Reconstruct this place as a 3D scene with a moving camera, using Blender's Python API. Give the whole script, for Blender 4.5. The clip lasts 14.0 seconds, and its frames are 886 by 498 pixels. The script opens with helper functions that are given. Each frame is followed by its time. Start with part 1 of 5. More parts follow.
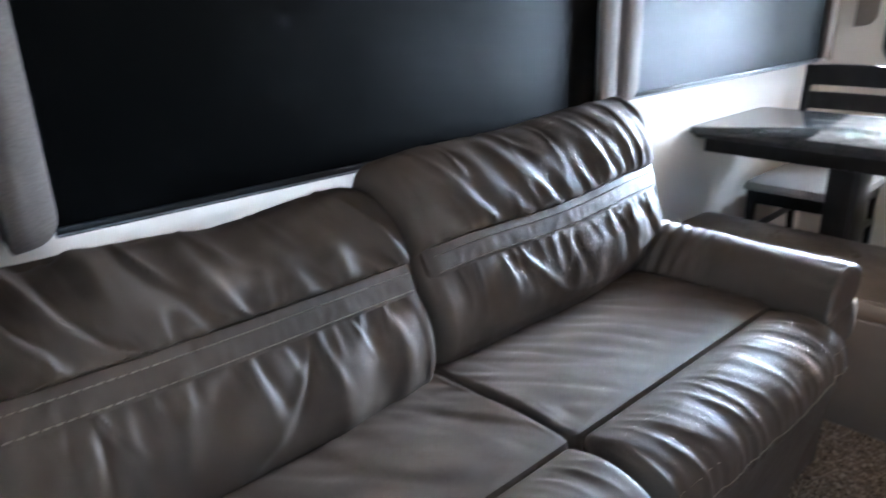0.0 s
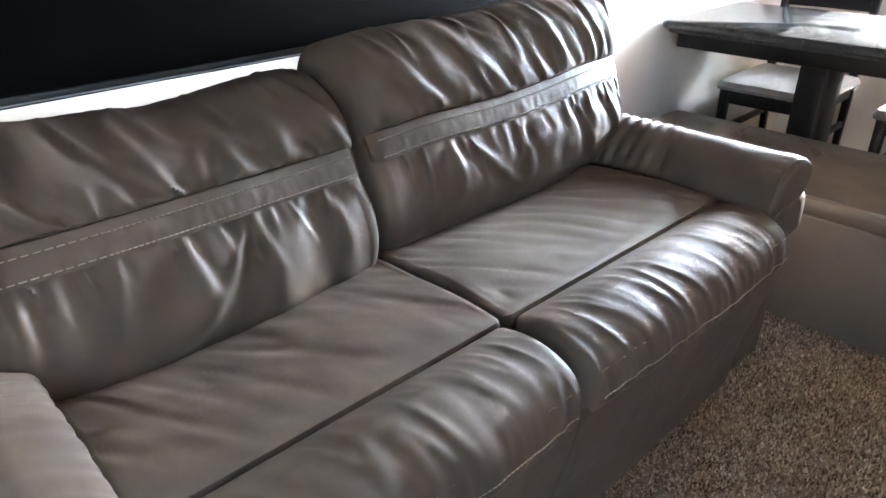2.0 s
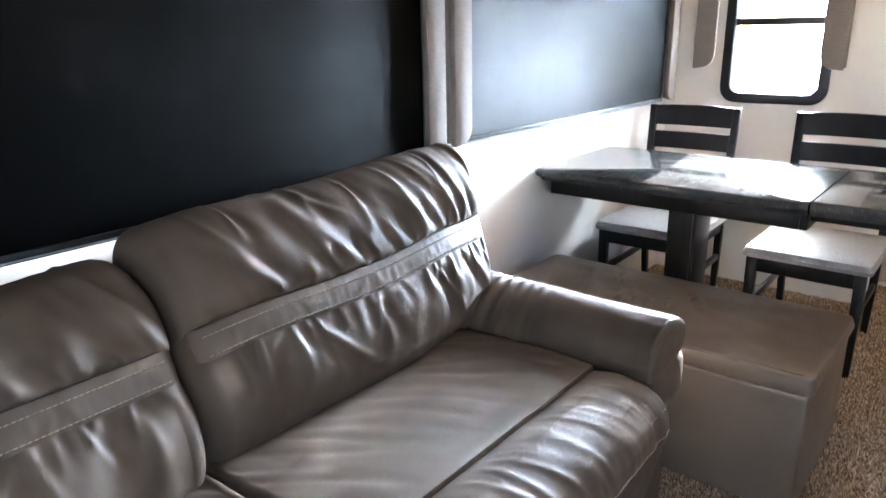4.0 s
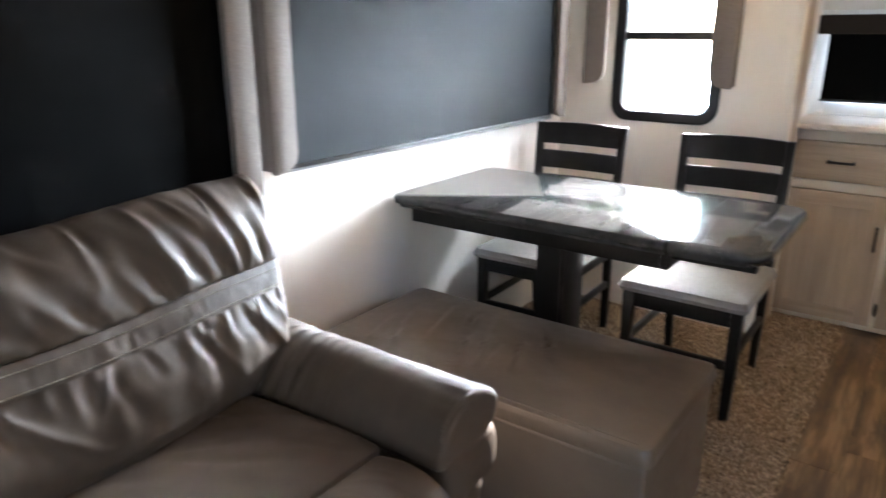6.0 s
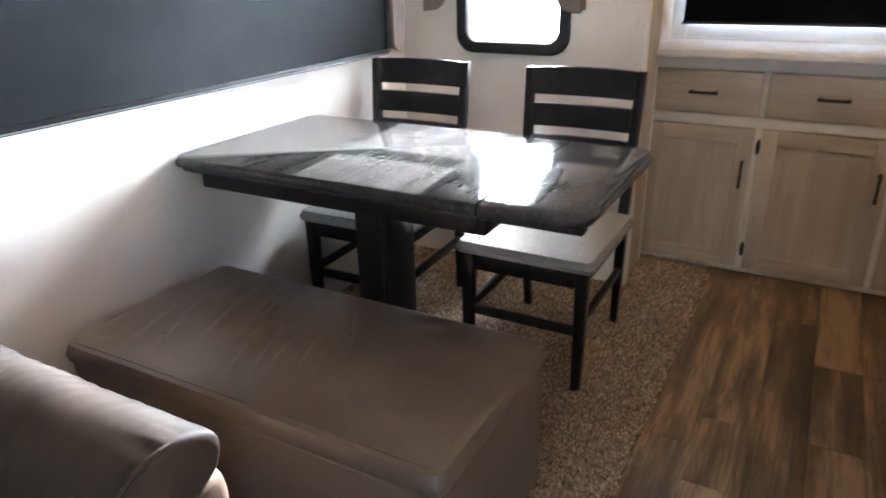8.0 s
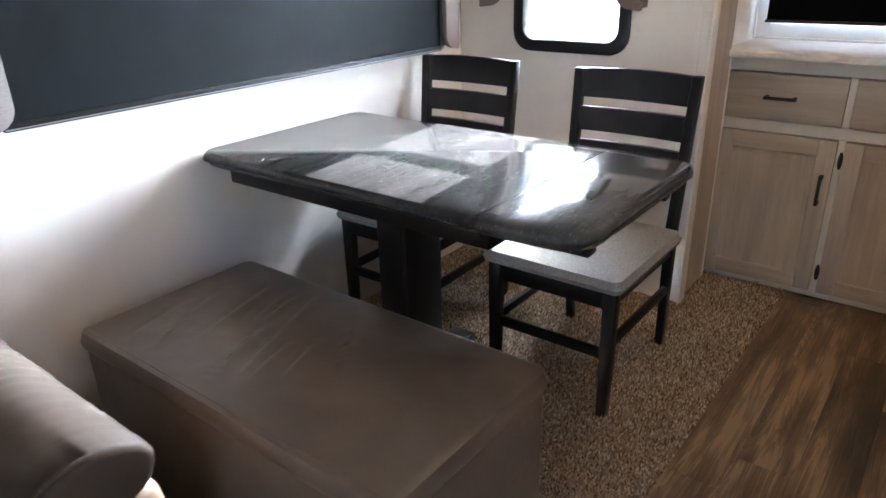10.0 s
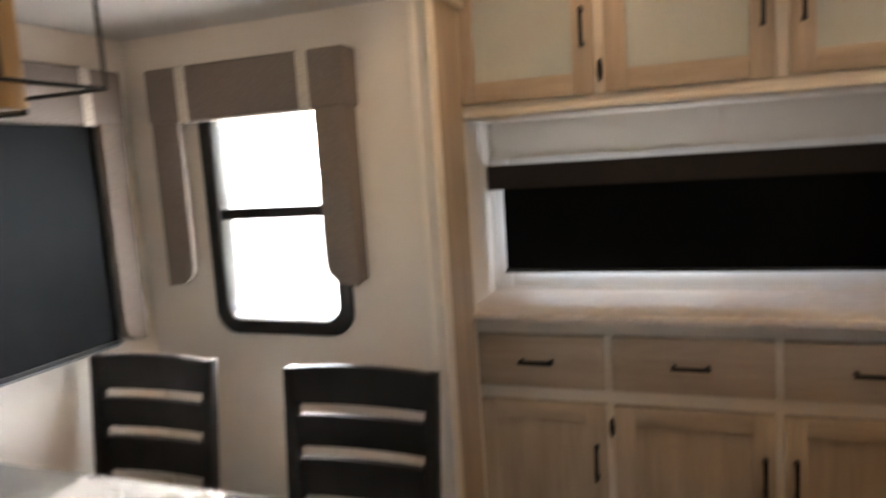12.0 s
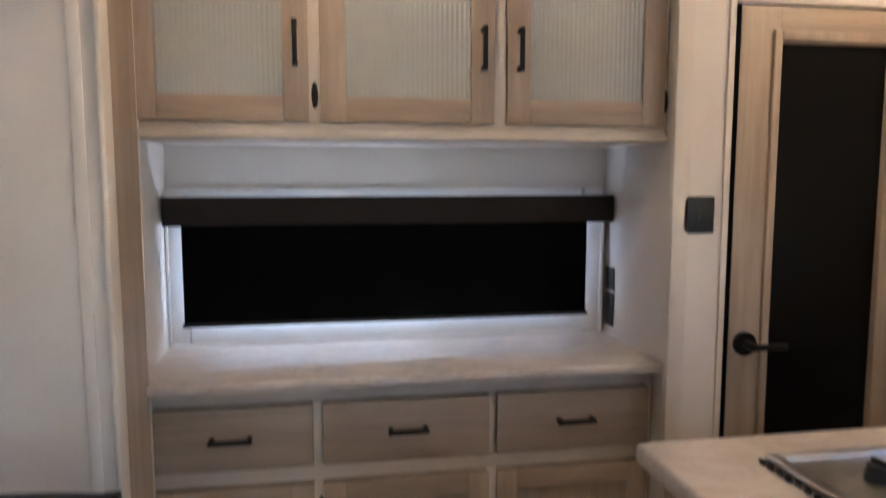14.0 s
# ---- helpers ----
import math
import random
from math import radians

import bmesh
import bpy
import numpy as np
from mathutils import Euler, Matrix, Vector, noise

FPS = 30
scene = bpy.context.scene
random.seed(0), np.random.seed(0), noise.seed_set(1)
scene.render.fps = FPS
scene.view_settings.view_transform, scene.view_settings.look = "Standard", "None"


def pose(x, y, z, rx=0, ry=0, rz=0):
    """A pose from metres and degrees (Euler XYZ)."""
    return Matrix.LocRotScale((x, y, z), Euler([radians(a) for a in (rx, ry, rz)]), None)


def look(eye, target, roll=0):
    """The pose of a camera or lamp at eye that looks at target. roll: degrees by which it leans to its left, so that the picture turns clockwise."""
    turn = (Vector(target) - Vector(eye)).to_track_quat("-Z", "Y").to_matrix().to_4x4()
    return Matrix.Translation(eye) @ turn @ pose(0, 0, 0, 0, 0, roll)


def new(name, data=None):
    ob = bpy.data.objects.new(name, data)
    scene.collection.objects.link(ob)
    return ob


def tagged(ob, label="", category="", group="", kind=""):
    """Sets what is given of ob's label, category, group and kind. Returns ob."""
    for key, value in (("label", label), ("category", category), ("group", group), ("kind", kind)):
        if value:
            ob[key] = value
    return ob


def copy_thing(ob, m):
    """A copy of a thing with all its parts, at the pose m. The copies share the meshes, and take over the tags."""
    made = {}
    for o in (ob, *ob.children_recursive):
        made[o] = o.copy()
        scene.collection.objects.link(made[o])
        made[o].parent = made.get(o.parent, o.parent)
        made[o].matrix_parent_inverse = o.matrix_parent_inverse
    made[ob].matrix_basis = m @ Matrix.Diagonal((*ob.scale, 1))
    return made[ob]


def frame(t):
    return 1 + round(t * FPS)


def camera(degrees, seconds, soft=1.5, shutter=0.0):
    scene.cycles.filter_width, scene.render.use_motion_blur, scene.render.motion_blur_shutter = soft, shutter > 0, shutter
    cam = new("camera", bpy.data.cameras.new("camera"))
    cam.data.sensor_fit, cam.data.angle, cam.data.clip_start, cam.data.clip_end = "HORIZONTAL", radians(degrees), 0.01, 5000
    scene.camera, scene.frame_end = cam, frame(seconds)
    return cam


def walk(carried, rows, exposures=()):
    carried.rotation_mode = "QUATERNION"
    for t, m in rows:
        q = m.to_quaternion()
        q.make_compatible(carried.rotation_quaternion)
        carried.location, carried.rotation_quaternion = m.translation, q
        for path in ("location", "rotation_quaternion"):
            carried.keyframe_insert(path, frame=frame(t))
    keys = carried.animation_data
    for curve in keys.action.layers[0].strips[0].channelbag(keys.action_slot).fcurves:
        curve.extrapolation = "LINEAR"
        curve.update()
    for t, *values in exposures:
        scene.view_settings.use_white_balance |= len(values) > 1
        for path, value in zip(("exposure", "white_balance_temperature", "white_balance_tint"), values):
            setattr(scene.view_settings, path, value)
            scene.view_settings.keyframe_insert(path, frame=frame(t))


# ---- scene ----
cam = camera(65.5, 14.0, 1.5, 0.5)
PATH = [
    (0, (0.294, 0.35, 1.277), (1.541, 1.757, 0.596), -1.9),
    (0.5, (0.322, 0.313, 1.275), (1.371, 1.832, 0.505), -2.0),
    (1, (0.349, 0.279, 1.266), (1.513, 1.696, 0.466), -1.7),
    (1.5, (0.356, 0.269, 1.231), (1.538, 1.586, 0.298), -1.2),
    (2, (0.35, 0.279, 1.233), (1.547, 1.585, 0.305), -0.8),
    (2.5, (0.366, 0.263, 1.261), (1.655, 1.568, 0.465), -2.0),
    (3, (0.406, 0.251, 1.273), (1.793, 1.504, 0.561), -3.1),
    (3.2, (0.444, 0.265, 1.276), (1.876, 1.483, 0.594), -2.3),
    (5.3, (0.846, 0.332, 1.317), (2.302, 1.6, 0.793), -0.0),
    (5.5, (0.905, 0.288, 1.321), (2.371, 1.532, 0.77), 0.1),
    (6, (1.032, 0.187, 1.316), (2.576, 1.309, 0.718), 0.0),
    (6.5, (1.152, 0.133, 1.304), (2.803, 1.069, 0.673), -0.6),
    (7, (1.324, 0.133, 1.294), (3.005, 1.014, 0.663), -0.6),
    (7.5, (1.437, 0.12, 1.287), (3.103, 0.946, 0.551), 0.7),
    (8, (1.53, 0.107, 1.274), (3.145, 1.004, 0.506), -1.2),
    (8.2, (1.574, 0.091, 1.27), (3.129, 1.082, 0.495), -1.9),
    (10.3, (1.815, -0.038, 1.287), (3.265, 1.097, 0.507), -1.5),
    (10.5, (1.9, 0.0, 1.303), (3.478, 1.007, 0.598), -0.8),
    (11, (2.039, 0.063, 1.342), (3.798, 0.826, 0.771), -2.1),
    (11.5, (2.196, 0.085, 1.36), (3.981, 0.834, 0.856), -3.1),
    (12, (2.399, 0.047, 1.425), (4.258, 0.739, 1.174), -3.7),
    (12.2, (2.451, 0.019, 1.437), (4.361, 0.588, 1.273), -2.9),
    (12.5, (2.518, 0.018, 1.459), (4.487, 0.353, 1.346), -2.2),
    (12.7, (2.567, 0.029, 1.467), (4.559, 0.194, 1.393), -1.7),
    (13, (2.635, 0.113, 1.485), (4.633, 0.027, 1.48), -2.4),
    (13.5, (2.689, 0.227, 1.487), (4.67, -0.043, 1.509), -2.2),
    (13.9, (2.704, 0.264, 1.459), (4.674, -0.05, 1.319), -0.4),
    (14, (2.697, 0.279, 1.454), (4.659, -0.052, 1.248), -0.0),
]
EXPOSURES = [(0.0, 4.25, 5400, 10), (0.5, 4.4, 5700, 10), (1.5, 4.65, 6000, 10), (3.0, 5.1, 5500, 10), (5.5, 4.55, 6000, 11), (6.5, 4.45, 5950, 11), (8.0, 4.35, 5900, 12), (11.0, 4.2, 5650, 12), (12.0, 3.75, 6900, 15), (12.5, 3.43, 7100, 16), (13.5, 3.65, 6350, 17), (14.0, 3.85, 5600, 15)]
walk(cam, [(t, look(eye, target, roll)) for t, eye, target, roll in PATH], EXPOSURES)

# ---- light ----
SUN_DIR = Vector((1.0, 0.109, 0.503)).normalized()      # towards the sun
world = bpy.data.worlds.new("sky")
scene.world = world
world.use_nodes = True
wn = world.node_tree.nodes
sky = wn.new("ShaderNodeTexSky")
sky.sky_type = "NISHITA"
sky.sun_disc = False
sky.sun_elevation = math.asin(SUN_DIR.z)
sky.sun_rotation = math.atan2(SUN_DIR.x, SUN_DIR.y)
wn["Background"].inputs[1].default_value = 0.15
world.node_tree.links.new(sky.outputs[0], wn["Background"].inputs[0])

sun = new("sun", bpy.data.lights.new("sun", "SUN"))
sun.data.energy = 5.0
sun.data.angle = radians(0.5)
sun.data.color = (1.0, 0.95, 0.88)
sun.matrix_world = look((8, 2, 5), Vector((8, 2, 5)) - SUN_DIR)


def area(name, place, target, w, h, watts, color):
    data = bpy.data.lights.new(name, "AREA")
    data.shape, data.size, data.size_y = "RECTANGLE", w, h
    data.energy, data.color = watts, color
    ob = new(name, data)
    ob.matrix_world = look(place, target)
    return ob


DAY = (0.78, 0.90, 1.0)
HUTCH_BACK = 4.90
low_pane = area("end_window_low_daylight", (4.30, 1.245, 1.13), (0.3, 1.05, 0.70), 0.36, 0.28, 1.6, DAY)
low_pane.data.spread = radians(46)
high_pane = area("end_window_high_daylight", (4.30, 1.245, 1.48), (2.2, 1.50, 0.75), 0.36, 0.26, 0.46, DAY)
high_pane.data.spread = radians(112)
area("hutch_window_daylight", (HUTCH_BACK + 0.012, 0.30, 1.17), (HUTCH_BACK - 1.0, 0.30, 1.17), 0.70, 0.34, 0.24, DAY)
area("kitchen_window_daylight", (2.55, -1.62, 1.45), (2.55, 0.0, 1.2), 0.45, 0.33, 0.02, DAY)
area("door_daylight", (-0.55, -1.62, 1.15), (0.3, 0.4, 0.9), 0.6, 1.5, 0.07, DAY)
area("sofa_window_daylight", (1.36, 1.86, 1.31), (1.36, 1.0, 1.25), 1.4, 0.55, 7.0, DAY)
area("table_window_daylight", (3.17, 1.86, 1.31), (3.17, 1.0, 1.25), 1.4, 0.55, 1.6, DAY)

# ---- materials ----


def mat(name, color, rough=0.5, metal=0.0, spec=0.5):
    m = bpy.data.materials.new(name)
    m.use_nodes = True
    b = m.node_tree.nodes["Principled BSDF"]
    b.inputs["Base Color"].default_value = (*color, 1)
    b.inputs["Roughness"].default_value = rough
    b.inputs["Metallic"].default_value = metal
    b.inputs["Specular IOR Level"].default_value = spec
    return m, m.node_tree.nodes, m.node_tree.links, b


def coords(nodes, links, scale=(1, 1, 1), which="Object"):
    tc = nodes.new("ShaderNodeTexCoord")
    mp = nodes.new("ShaderNodeMapping")
    mp.inputs["Scale"].default_value = scale
    links.new(tc.outputs[which], mp.inputs["Vector"])
    return mp.outputs["Vector"]


def noise_tex(nodes, links, vec, scale, detail=4.0, rough=0.55):
    n = nodes.new("ShaderNodeTexNoise")
    n.inputs["Scale"].default_value = scale
    n.inputs["Detail"].default_value = detail
    n.inputs["Roughness"].default_value = rough
    links.new(vec, n.inputs["Vector"])
    return n.outputs["Fac"]


def ramp(nodes, links, fac, stops):
    r = nodes.new("ShaderNodeValToRGB")
    el = r.color_ramp.elements
    while len(el) < len(stops):
        el.new(0.5)
    for e, (p, c) in zip(el, stops):
        e.position = p
        e.color = (*c, 1)
    links.new(fac, r.inputs["Fac"])
    return r.outputs["Color"]


def bump(nodes, links, b, height, strength, distance, chain=None):
    n = nodes.new("ShaderNodeBump")
    n.inputs["Strength"].default_value = strength
    n.inputs["Distance"].default_value = distance
    links.new(height, n.inputs["Height"])
    if chain:
        links.new(chain, n.inputs["Normal"])
    links.new(n.outputs["Normal"], b.inputs["Normal"])
    return n.outputs["Normal"]


def rough_var(nodes, links, b, fac, lo, hi):
    r = nodes.new("ShaderNodeMapRange")
    r.inputs["To Min"].default_value = lo
    r.inputs["To Max"].default_value = hi
    links.new(fac, r.inputs["Value"])
    links.new(r.outputs["Result"], b.inputs["Roughness"])


def tone(c, k):
    return tuple(min(1.0, v * k) for v in c)


def leather_mat(name, c, rough=0.4):
    m, n, l, b = mat(name, c, rough, spec=0.2)
    v = coords(n, l)
    big = noise_tex(n, l, v, 5.0, 5)
    l.new(ramp(n, l, big, [(0.3, tone(c, 0.84)), (0.7, tone(c, 1.16))]), b.inputs["Base Color"])
    mid = noise_tex(n, l, v, 28.0, 3)
    rough_var(n, l, b, mid, rough - 0.07, rough + 0.09)
    vo = n.new("ShaderNodeTexVoronoi")
    vo.feature = "DISTANCE_TO_EDGE"
    vo.inputs["Scale"].default_value = 520.0
    l.new(v, vo.inputs["Vector"])
    c1 = bump(n, l, b, vo.outputs["Distance"], 0.16, 0.0006)
    bump(n, l, b, mid, 0.22, 0.004, c1)
    return m


def fabric_mat(name, c, streak=(900, 900, 60), rough=0.9, amount=0.22):
    m, n, l, b = mat(name, c, rough, spec=0.2)
    v = coords(n, l, streak)
    f = noise_tex(n, l, v, 1.0, 3)
    l.new(ramp(n, l, f, [(0.3, tone(c, 1 - amount)), (0.7, tone(c, 1 + amount))]), b.inputs["Base Color"])
    bump(n, l, b, f, 0.35, 0.0008)
    return m


def paint_mat(name, c, rough=0.5, rough_bump=0.08):
    m, n, l, b = mat(name, c, rough)
    v = coords(n, l)
    f = noise_tex(n, l, v, 3.0, 5)
    l.new(ramp(n, l, f, [(0.3, tone(c, 0.94)), (0.7, tone(c, 1.05))]), b.inputs["Base Color"])
    g = noise_tex(n, l, v, 140.0, 3)
    bump(n, l, b, g, rough_bump, 0.001)
    return m


def wallpaper_mat(name, c):
    """Linen-look vinyl wall board: fine crossed threads and faint cloudy tone."""
    m, n, l, b = mat(name, c, 0.55, spec=0.3)
    a = noise_tex(n, l, coords(n, l, (700, 700, 9)), 1.0, 2)
    h = noise_tex(n, l, coords(n, l, (14, 14, 900)), 1.0, 2)
    cl = noise_tex(n, l, coords(n, l), 2.2, 4)
    mx = n.new("ShaderNodeMath")
    mx.operation = "ADD"
    l.new(a, mx.inputs[0])
    l.new(h, mx.inputs[1])
    my = n.new("ShaderNodeMath")
    my.operation = "MULTIPLY_ADD"
    l.new(cl, my.inputs[0])
    my.inputs[1].default_value = 0.6
    l.new(mx.outputs[0], my.inputs[2])
    l.new(ramp(n, l, my.outputs[0], [(0.95, tone(c, 0.86)), (1.6, tone(c, 1.08))]), b.inputs["Base Color"])
    bump(n, l, b, mx.outputs[0], 0.12, 0.0008)
    return m


def wood_mat(name, c, axis="z", contrast=0.3, rough=0.5, knots=True, random_tone=0.0, stretch=14.0):
    """Wood with grain along one axis, knots and pores."""
    m, n, l, b = mat(name, c, rough)
    s = {"x": (1, stretch, stretch), "y": (stretch, 1, stretch), "z": (stretch, stretch, 1)}[axis]
    v = coords(n, l, s)
    if random_tone > 0:
        info = n.new("ShaderNodeObjectInfo")
        off = n.new("ShaderNodeVectorMath")
        off.operation = "MULTIPLY_ADD"
        comb = n.new("ShaderNodeCombineXYZ")
        for k in range(3):
            l.new(info.outputs["Random"], comb.inputs[k])
        l.new(comb.outputs[0], off.inputs[0])
        off.inputs[1].default_value = (37, 53, 71)
        l.new(v, off.inputs[2])
        v = off.outputs[0]
    wv = noise_tex(n, l, v, 1.3, 5, 0.6)
    fine = noise_tex(n, l, v, 9.0, 4, 0.7)
    mx = n.new("ShaderNodeMath")
    mx.operation = "MULTIPLY_ADD"
    l.new(fine, mx.inputs[0])
    mx.inputs[1].default_value = 0.45
    l.new(wv, mx.inputs[2])
    col = ramp(n, l, mx.outputs[0], [(0.45, tone(c, 1 - contrast)), (0.72, c), (0.98, tone(c, 1 + contrast))])
    if random_tone > 0:
        hsv = n.new("ShaderNodeHueSaturation")
        mr = n.new("ShaderNodeMapRange")
        mr.inputs["To Min"].default_value = 1 - random_tone
        mr.inputs["To Max"].default_value = 1 + random_tone
        l.new(info.outputs["Random"], mr.inputs["Value"])
        l.new(mr.outputs["Result"], hsv.inputs["Value"])
        l.new(col, hsv.inputs["Color"])
        col = hsv.outputs["Color"]
    l.new(col, b.inputs["Base Color"])
    rough_var(n, l, b, fine, rough - 0.08, rough + 0.1)
    bump(n, l, b, mx.outputs[0], 0.12, 0.0015)
    return m


LEATHER = leather_mat("taupe_leather", (0.068, 0.0480, 0.0340), 0.64)
OTTO_LEATHER = leather_mat("taupe_vinyl", (0.118, 0.088, 0.064), 0.36)
OTTO_LEATHER.node_tree.nodes["Principled BSDF"].inputs["Specular IOR Level"].default_value = 0.6
THREAD, *_ = mat("pale_thread", (0.27, 0.22, 0.165), 0.7)
CREASE, *_ = mat("seam_dark", (0.02, 0.017, 0.015), 0.8)
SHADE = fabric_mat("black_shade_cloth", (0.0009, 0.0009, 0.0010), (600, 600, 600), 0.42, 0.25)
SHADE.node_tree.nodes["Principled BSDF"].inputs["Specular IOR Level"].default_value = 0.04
# Lit copy of SHADE: daylight through the table's shade is put into its colour.
SHADE_LIT = fabric_mat("lit_shade_cloth", (0.0058, 0.0067, 0.0076), (600, 600, 600), 0.6, 0.2)
SHADE_LIT.node_tree.nodes["Principled BSDF"].inputs["Specular IOR Level"].default_value = 0.08
SHADE_BACK = fabric_mat("white_shade_backing", (0.75, 0.75, 0.74), (600, 600, 600), 0.8, 0.05)
TAUPE = fabric_mat("taupe_linen", (0.185, 0.155, 0.138), (90, 90, 900), 0.9, 0.22)
STRIPE = fabric_mat("cream_band", (0.55, 0.51, 0.45), (60, 60, 300), 0.9, 0.15)
WALL = wallpaper_mat("linen_wallboard", (0.66, 0.61, 0.555))
WALL_PALE = wallpaper_mat("whitewashed_wallboard", (0.70, 0.65, 0.59))
TRIM = paint_mat("cream_trim", (0.70, 0.64, 0.56), 0.42)
FRAME_CREAM = paint_mat("cream_face_frame", (0.66, 0.59, 0.50), 0.45)
WINTRIM = paint_mat("white_window_trim", (0.74, 0.73, 0.72), 0.35)
CEIL = paint_mat("ceiling_white", (0.62, 0.61, 0.60), 0.6)
CABWOOD = wood_mat("drift_oak", (0.38, 0.30, 0.222), "z", 0.24, 0.5)
CABWOOD_H = wood_mat("drift_oak_across", (0.38, 0.30, 0.222), "y", 0.24, 0.5)
HEADWOOD = wood_mat("drift_oak_along", (0.40, 0.325, 0.245), "x", 0.16, 0.5)


def marble_mat():
    m, n, l, b = mat("pale_marble_laminate", (0.62, 0.56, 0.50), 0.33)
    v = coords(n, l, (5, 2.2, 5))
    nt = n.new("ShaderNodeTexNoise")
    nt.inputs["Scale"].default_value = 1.6
    nt.inputs["Detail"].default_value = 9.0
    nt.inputs["Roughness"].default_value = 0.62
    nt.inputs["Distortion"].default_value = 1.4
    l.new(v, nt.inputs["Vector"])
    l.new(ramp(n, l, nt.outputs["Fac"], [(0.30, (0.54, 0.48, 0.43)), (0.44, (0.64, 0.58, 0.53)), (0.50, (0.55, 0.49, 0.44)), (0.56, (0.66, 0.60, 0.55)), (0.75, (0.60, 0.55, 0.50))]), b.inputs["Base Color"])
    return m


COUNTER = marble_mat()
ESPRESSO = wood_mat("espresso_wood", (0.0075, 0.0066, 0.0064), "z", 0.4, 0.36)
ESPRESSO.node_tree.nodes["Principled BSDF"].inputs["Specular IOR Level"].default_value = 0.2
TABLETOP = wood_mat("espresso_tabletop", (0.038, 0.0372, 0.037), "x", 0.5, 0.11, stretch=10.0)


def worn(m):
    """Lay dull scuffs and fine short scratches over a dark lacquered top."""
    n, l = m.node_tree.nodes, m.node_tree.links
    b = n["Principled BSDF"]
    under = b.inputs["Base Color"].links[0].from_socket
    patchy = ramp(n, l, noise_tex(n, l, coords(n, l), 48.0, 8, 0.75), [(0.45, (0, 0, 0)), (0.75, (0.22, 0.22, 0.22))])
    fine = ramp(n, l, noise_tex(n, l, coords(n, l, (60, 190, 60)), 1.0, 3), [(0.64, (0, 0, 0)), (0.72, (1, 1, 1))])
    add = n.new("ShaderNodeMath")
    add.operation = "ADD"
    add.use_clamp = True
    l.new(patchy, add.inputs[0])
    l.new(fine, add.inputs[1])
    mx = n.new("ShaderNodeMixRGB")
    l.new(add.outputs[0], mx.inputs[0])
    l.new(under, mx.inputs[1])
    mx.inputs[2].default_value = (0.120, 0.114, 0.106, 1)
    l.new(mx.outputs[0], b.inputs["Base Color"])
    b.inputs["Specular IOR Level"].default_value = 0.28
    for k in n:
        if k.type == "BUMP":
            k.inputs["Strength"].default_value = 0.014


worn(TABLETOP)
SEATCLOTH = fabric_mat("grey_chevron_cloth", (0.21, 0.20, 0.19), (160, 420, 160), 0.95, 0.3)
BLACK, *_ = mat("black_metal", (0.012, 0.011, 0.011), 0.42, 0.6)
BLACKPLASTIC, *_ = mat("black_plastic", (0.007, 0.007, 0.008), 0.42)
BLACKGLASS, *_ = mat("black_glass", (0.003, 0.003, 0.0035), 0.3, spec=0.15)
STEEL, *_ = mat("brushed_steel", (0.55, 0.55, 0.56), 0.32, 1.0)
SEAL, *_ = mat("black_rubber", (0.004, 0.004, 0.004), 0.9, spec=0.05)
GREYTRIM, *_ = mat("grey_rail", (0.32, 0.32, 0.33), 0.4, 0.5)


def plank_mat():
    """Rustic mixed-tone plank: blotches, long grain and cathedral rings, different on every board."""
    m, n, l, b = mat("rustic_plank", (0.155, 0.092, 0.050), 0.4)
    info = n.new("ShaderNodeObjectInfo")
    comb = n.new("ShaderNodeCombineXYZ")
    for k in range(3):
        l.new(info.outputs["Random"], comb.inputs[k])

    def shifted(scale, by):
        off = n.new("ShaderNodeVectorMath")
        off.operation = "MULTIPLY_ADD"
        l.new(comb.outputs[0], off.inputs[0])
        off.inputs[1].default_value = by
        l.new(coords(n, l, scale), off.inputs[2])
        return off.outputs[0]
    blotch = noise_tex(n, l, shifted((1.7, 11, 11), (37, 53, 71)), 1.0, 4, 0.6)
    grain = noise_tex(n, l, shifted((3.0, 105, 105), (17, 29, 43)), 1.0, 5, 0.7)
    rings = noise_tex(n, l, shifted((1.1, 15, 15), (5, 9, 13)), 1.0, 1, 0.3)
    saw = n.new("ShaderNodeMath")
    saw.operation = "MULTIPLY"
    l.new(rings, saw.inputs[0])
    saw.inputs[1].default_value = 24.0
    fr = n.new("ShaderNodeMath")
    fr.operation = "FRACT"
    l.new(saw.outputs[0], fr.inputs[0])
    add = n.new("ShaderNodeMath")
    add.operation = "MULTIPLY_ADD"
    l.new(info.outputs["Random"], add.inputs[0])
    add.inputs[1].default_value = 0.26
    l.new(blotch, add.inputs[2])
    add2 = n.new("ShaderNodeMath")
    add2.operation = "MULTIPLY_ADD"
    l.new(grain, add2.inputs[0])
    add2.inputs[1].default_value = 0.42
    l.new(add.outputs[0], add2.inputs[2])
    add3 = n.new("ShaderNodeMath")
    add3.operation = "MULTIPLY_ADD"
    l.new(fr.outputs[0], add3.inputs[0])
    add3.inputs[1].default_value = 0.075
    l.new(add2.outputs[0], add3.inputs[2])
    l.new(ramp(n, l, add3.outputs[0], [(0.64, (0.026, 0.0145, 0.0068)), (0.78, (0.073, 0.042, 0.0195)), (0.92, (0.152, 0.091, 0.044)), (1.06, (0.28, 0.182, 0.096))]), b.inputs["Base Color"])
    rough_var(n, l, b, grain, 0.36, 0.52)
    bump(n, l, b, add3.outputs[0], 0.10, 0.0012)
    return m


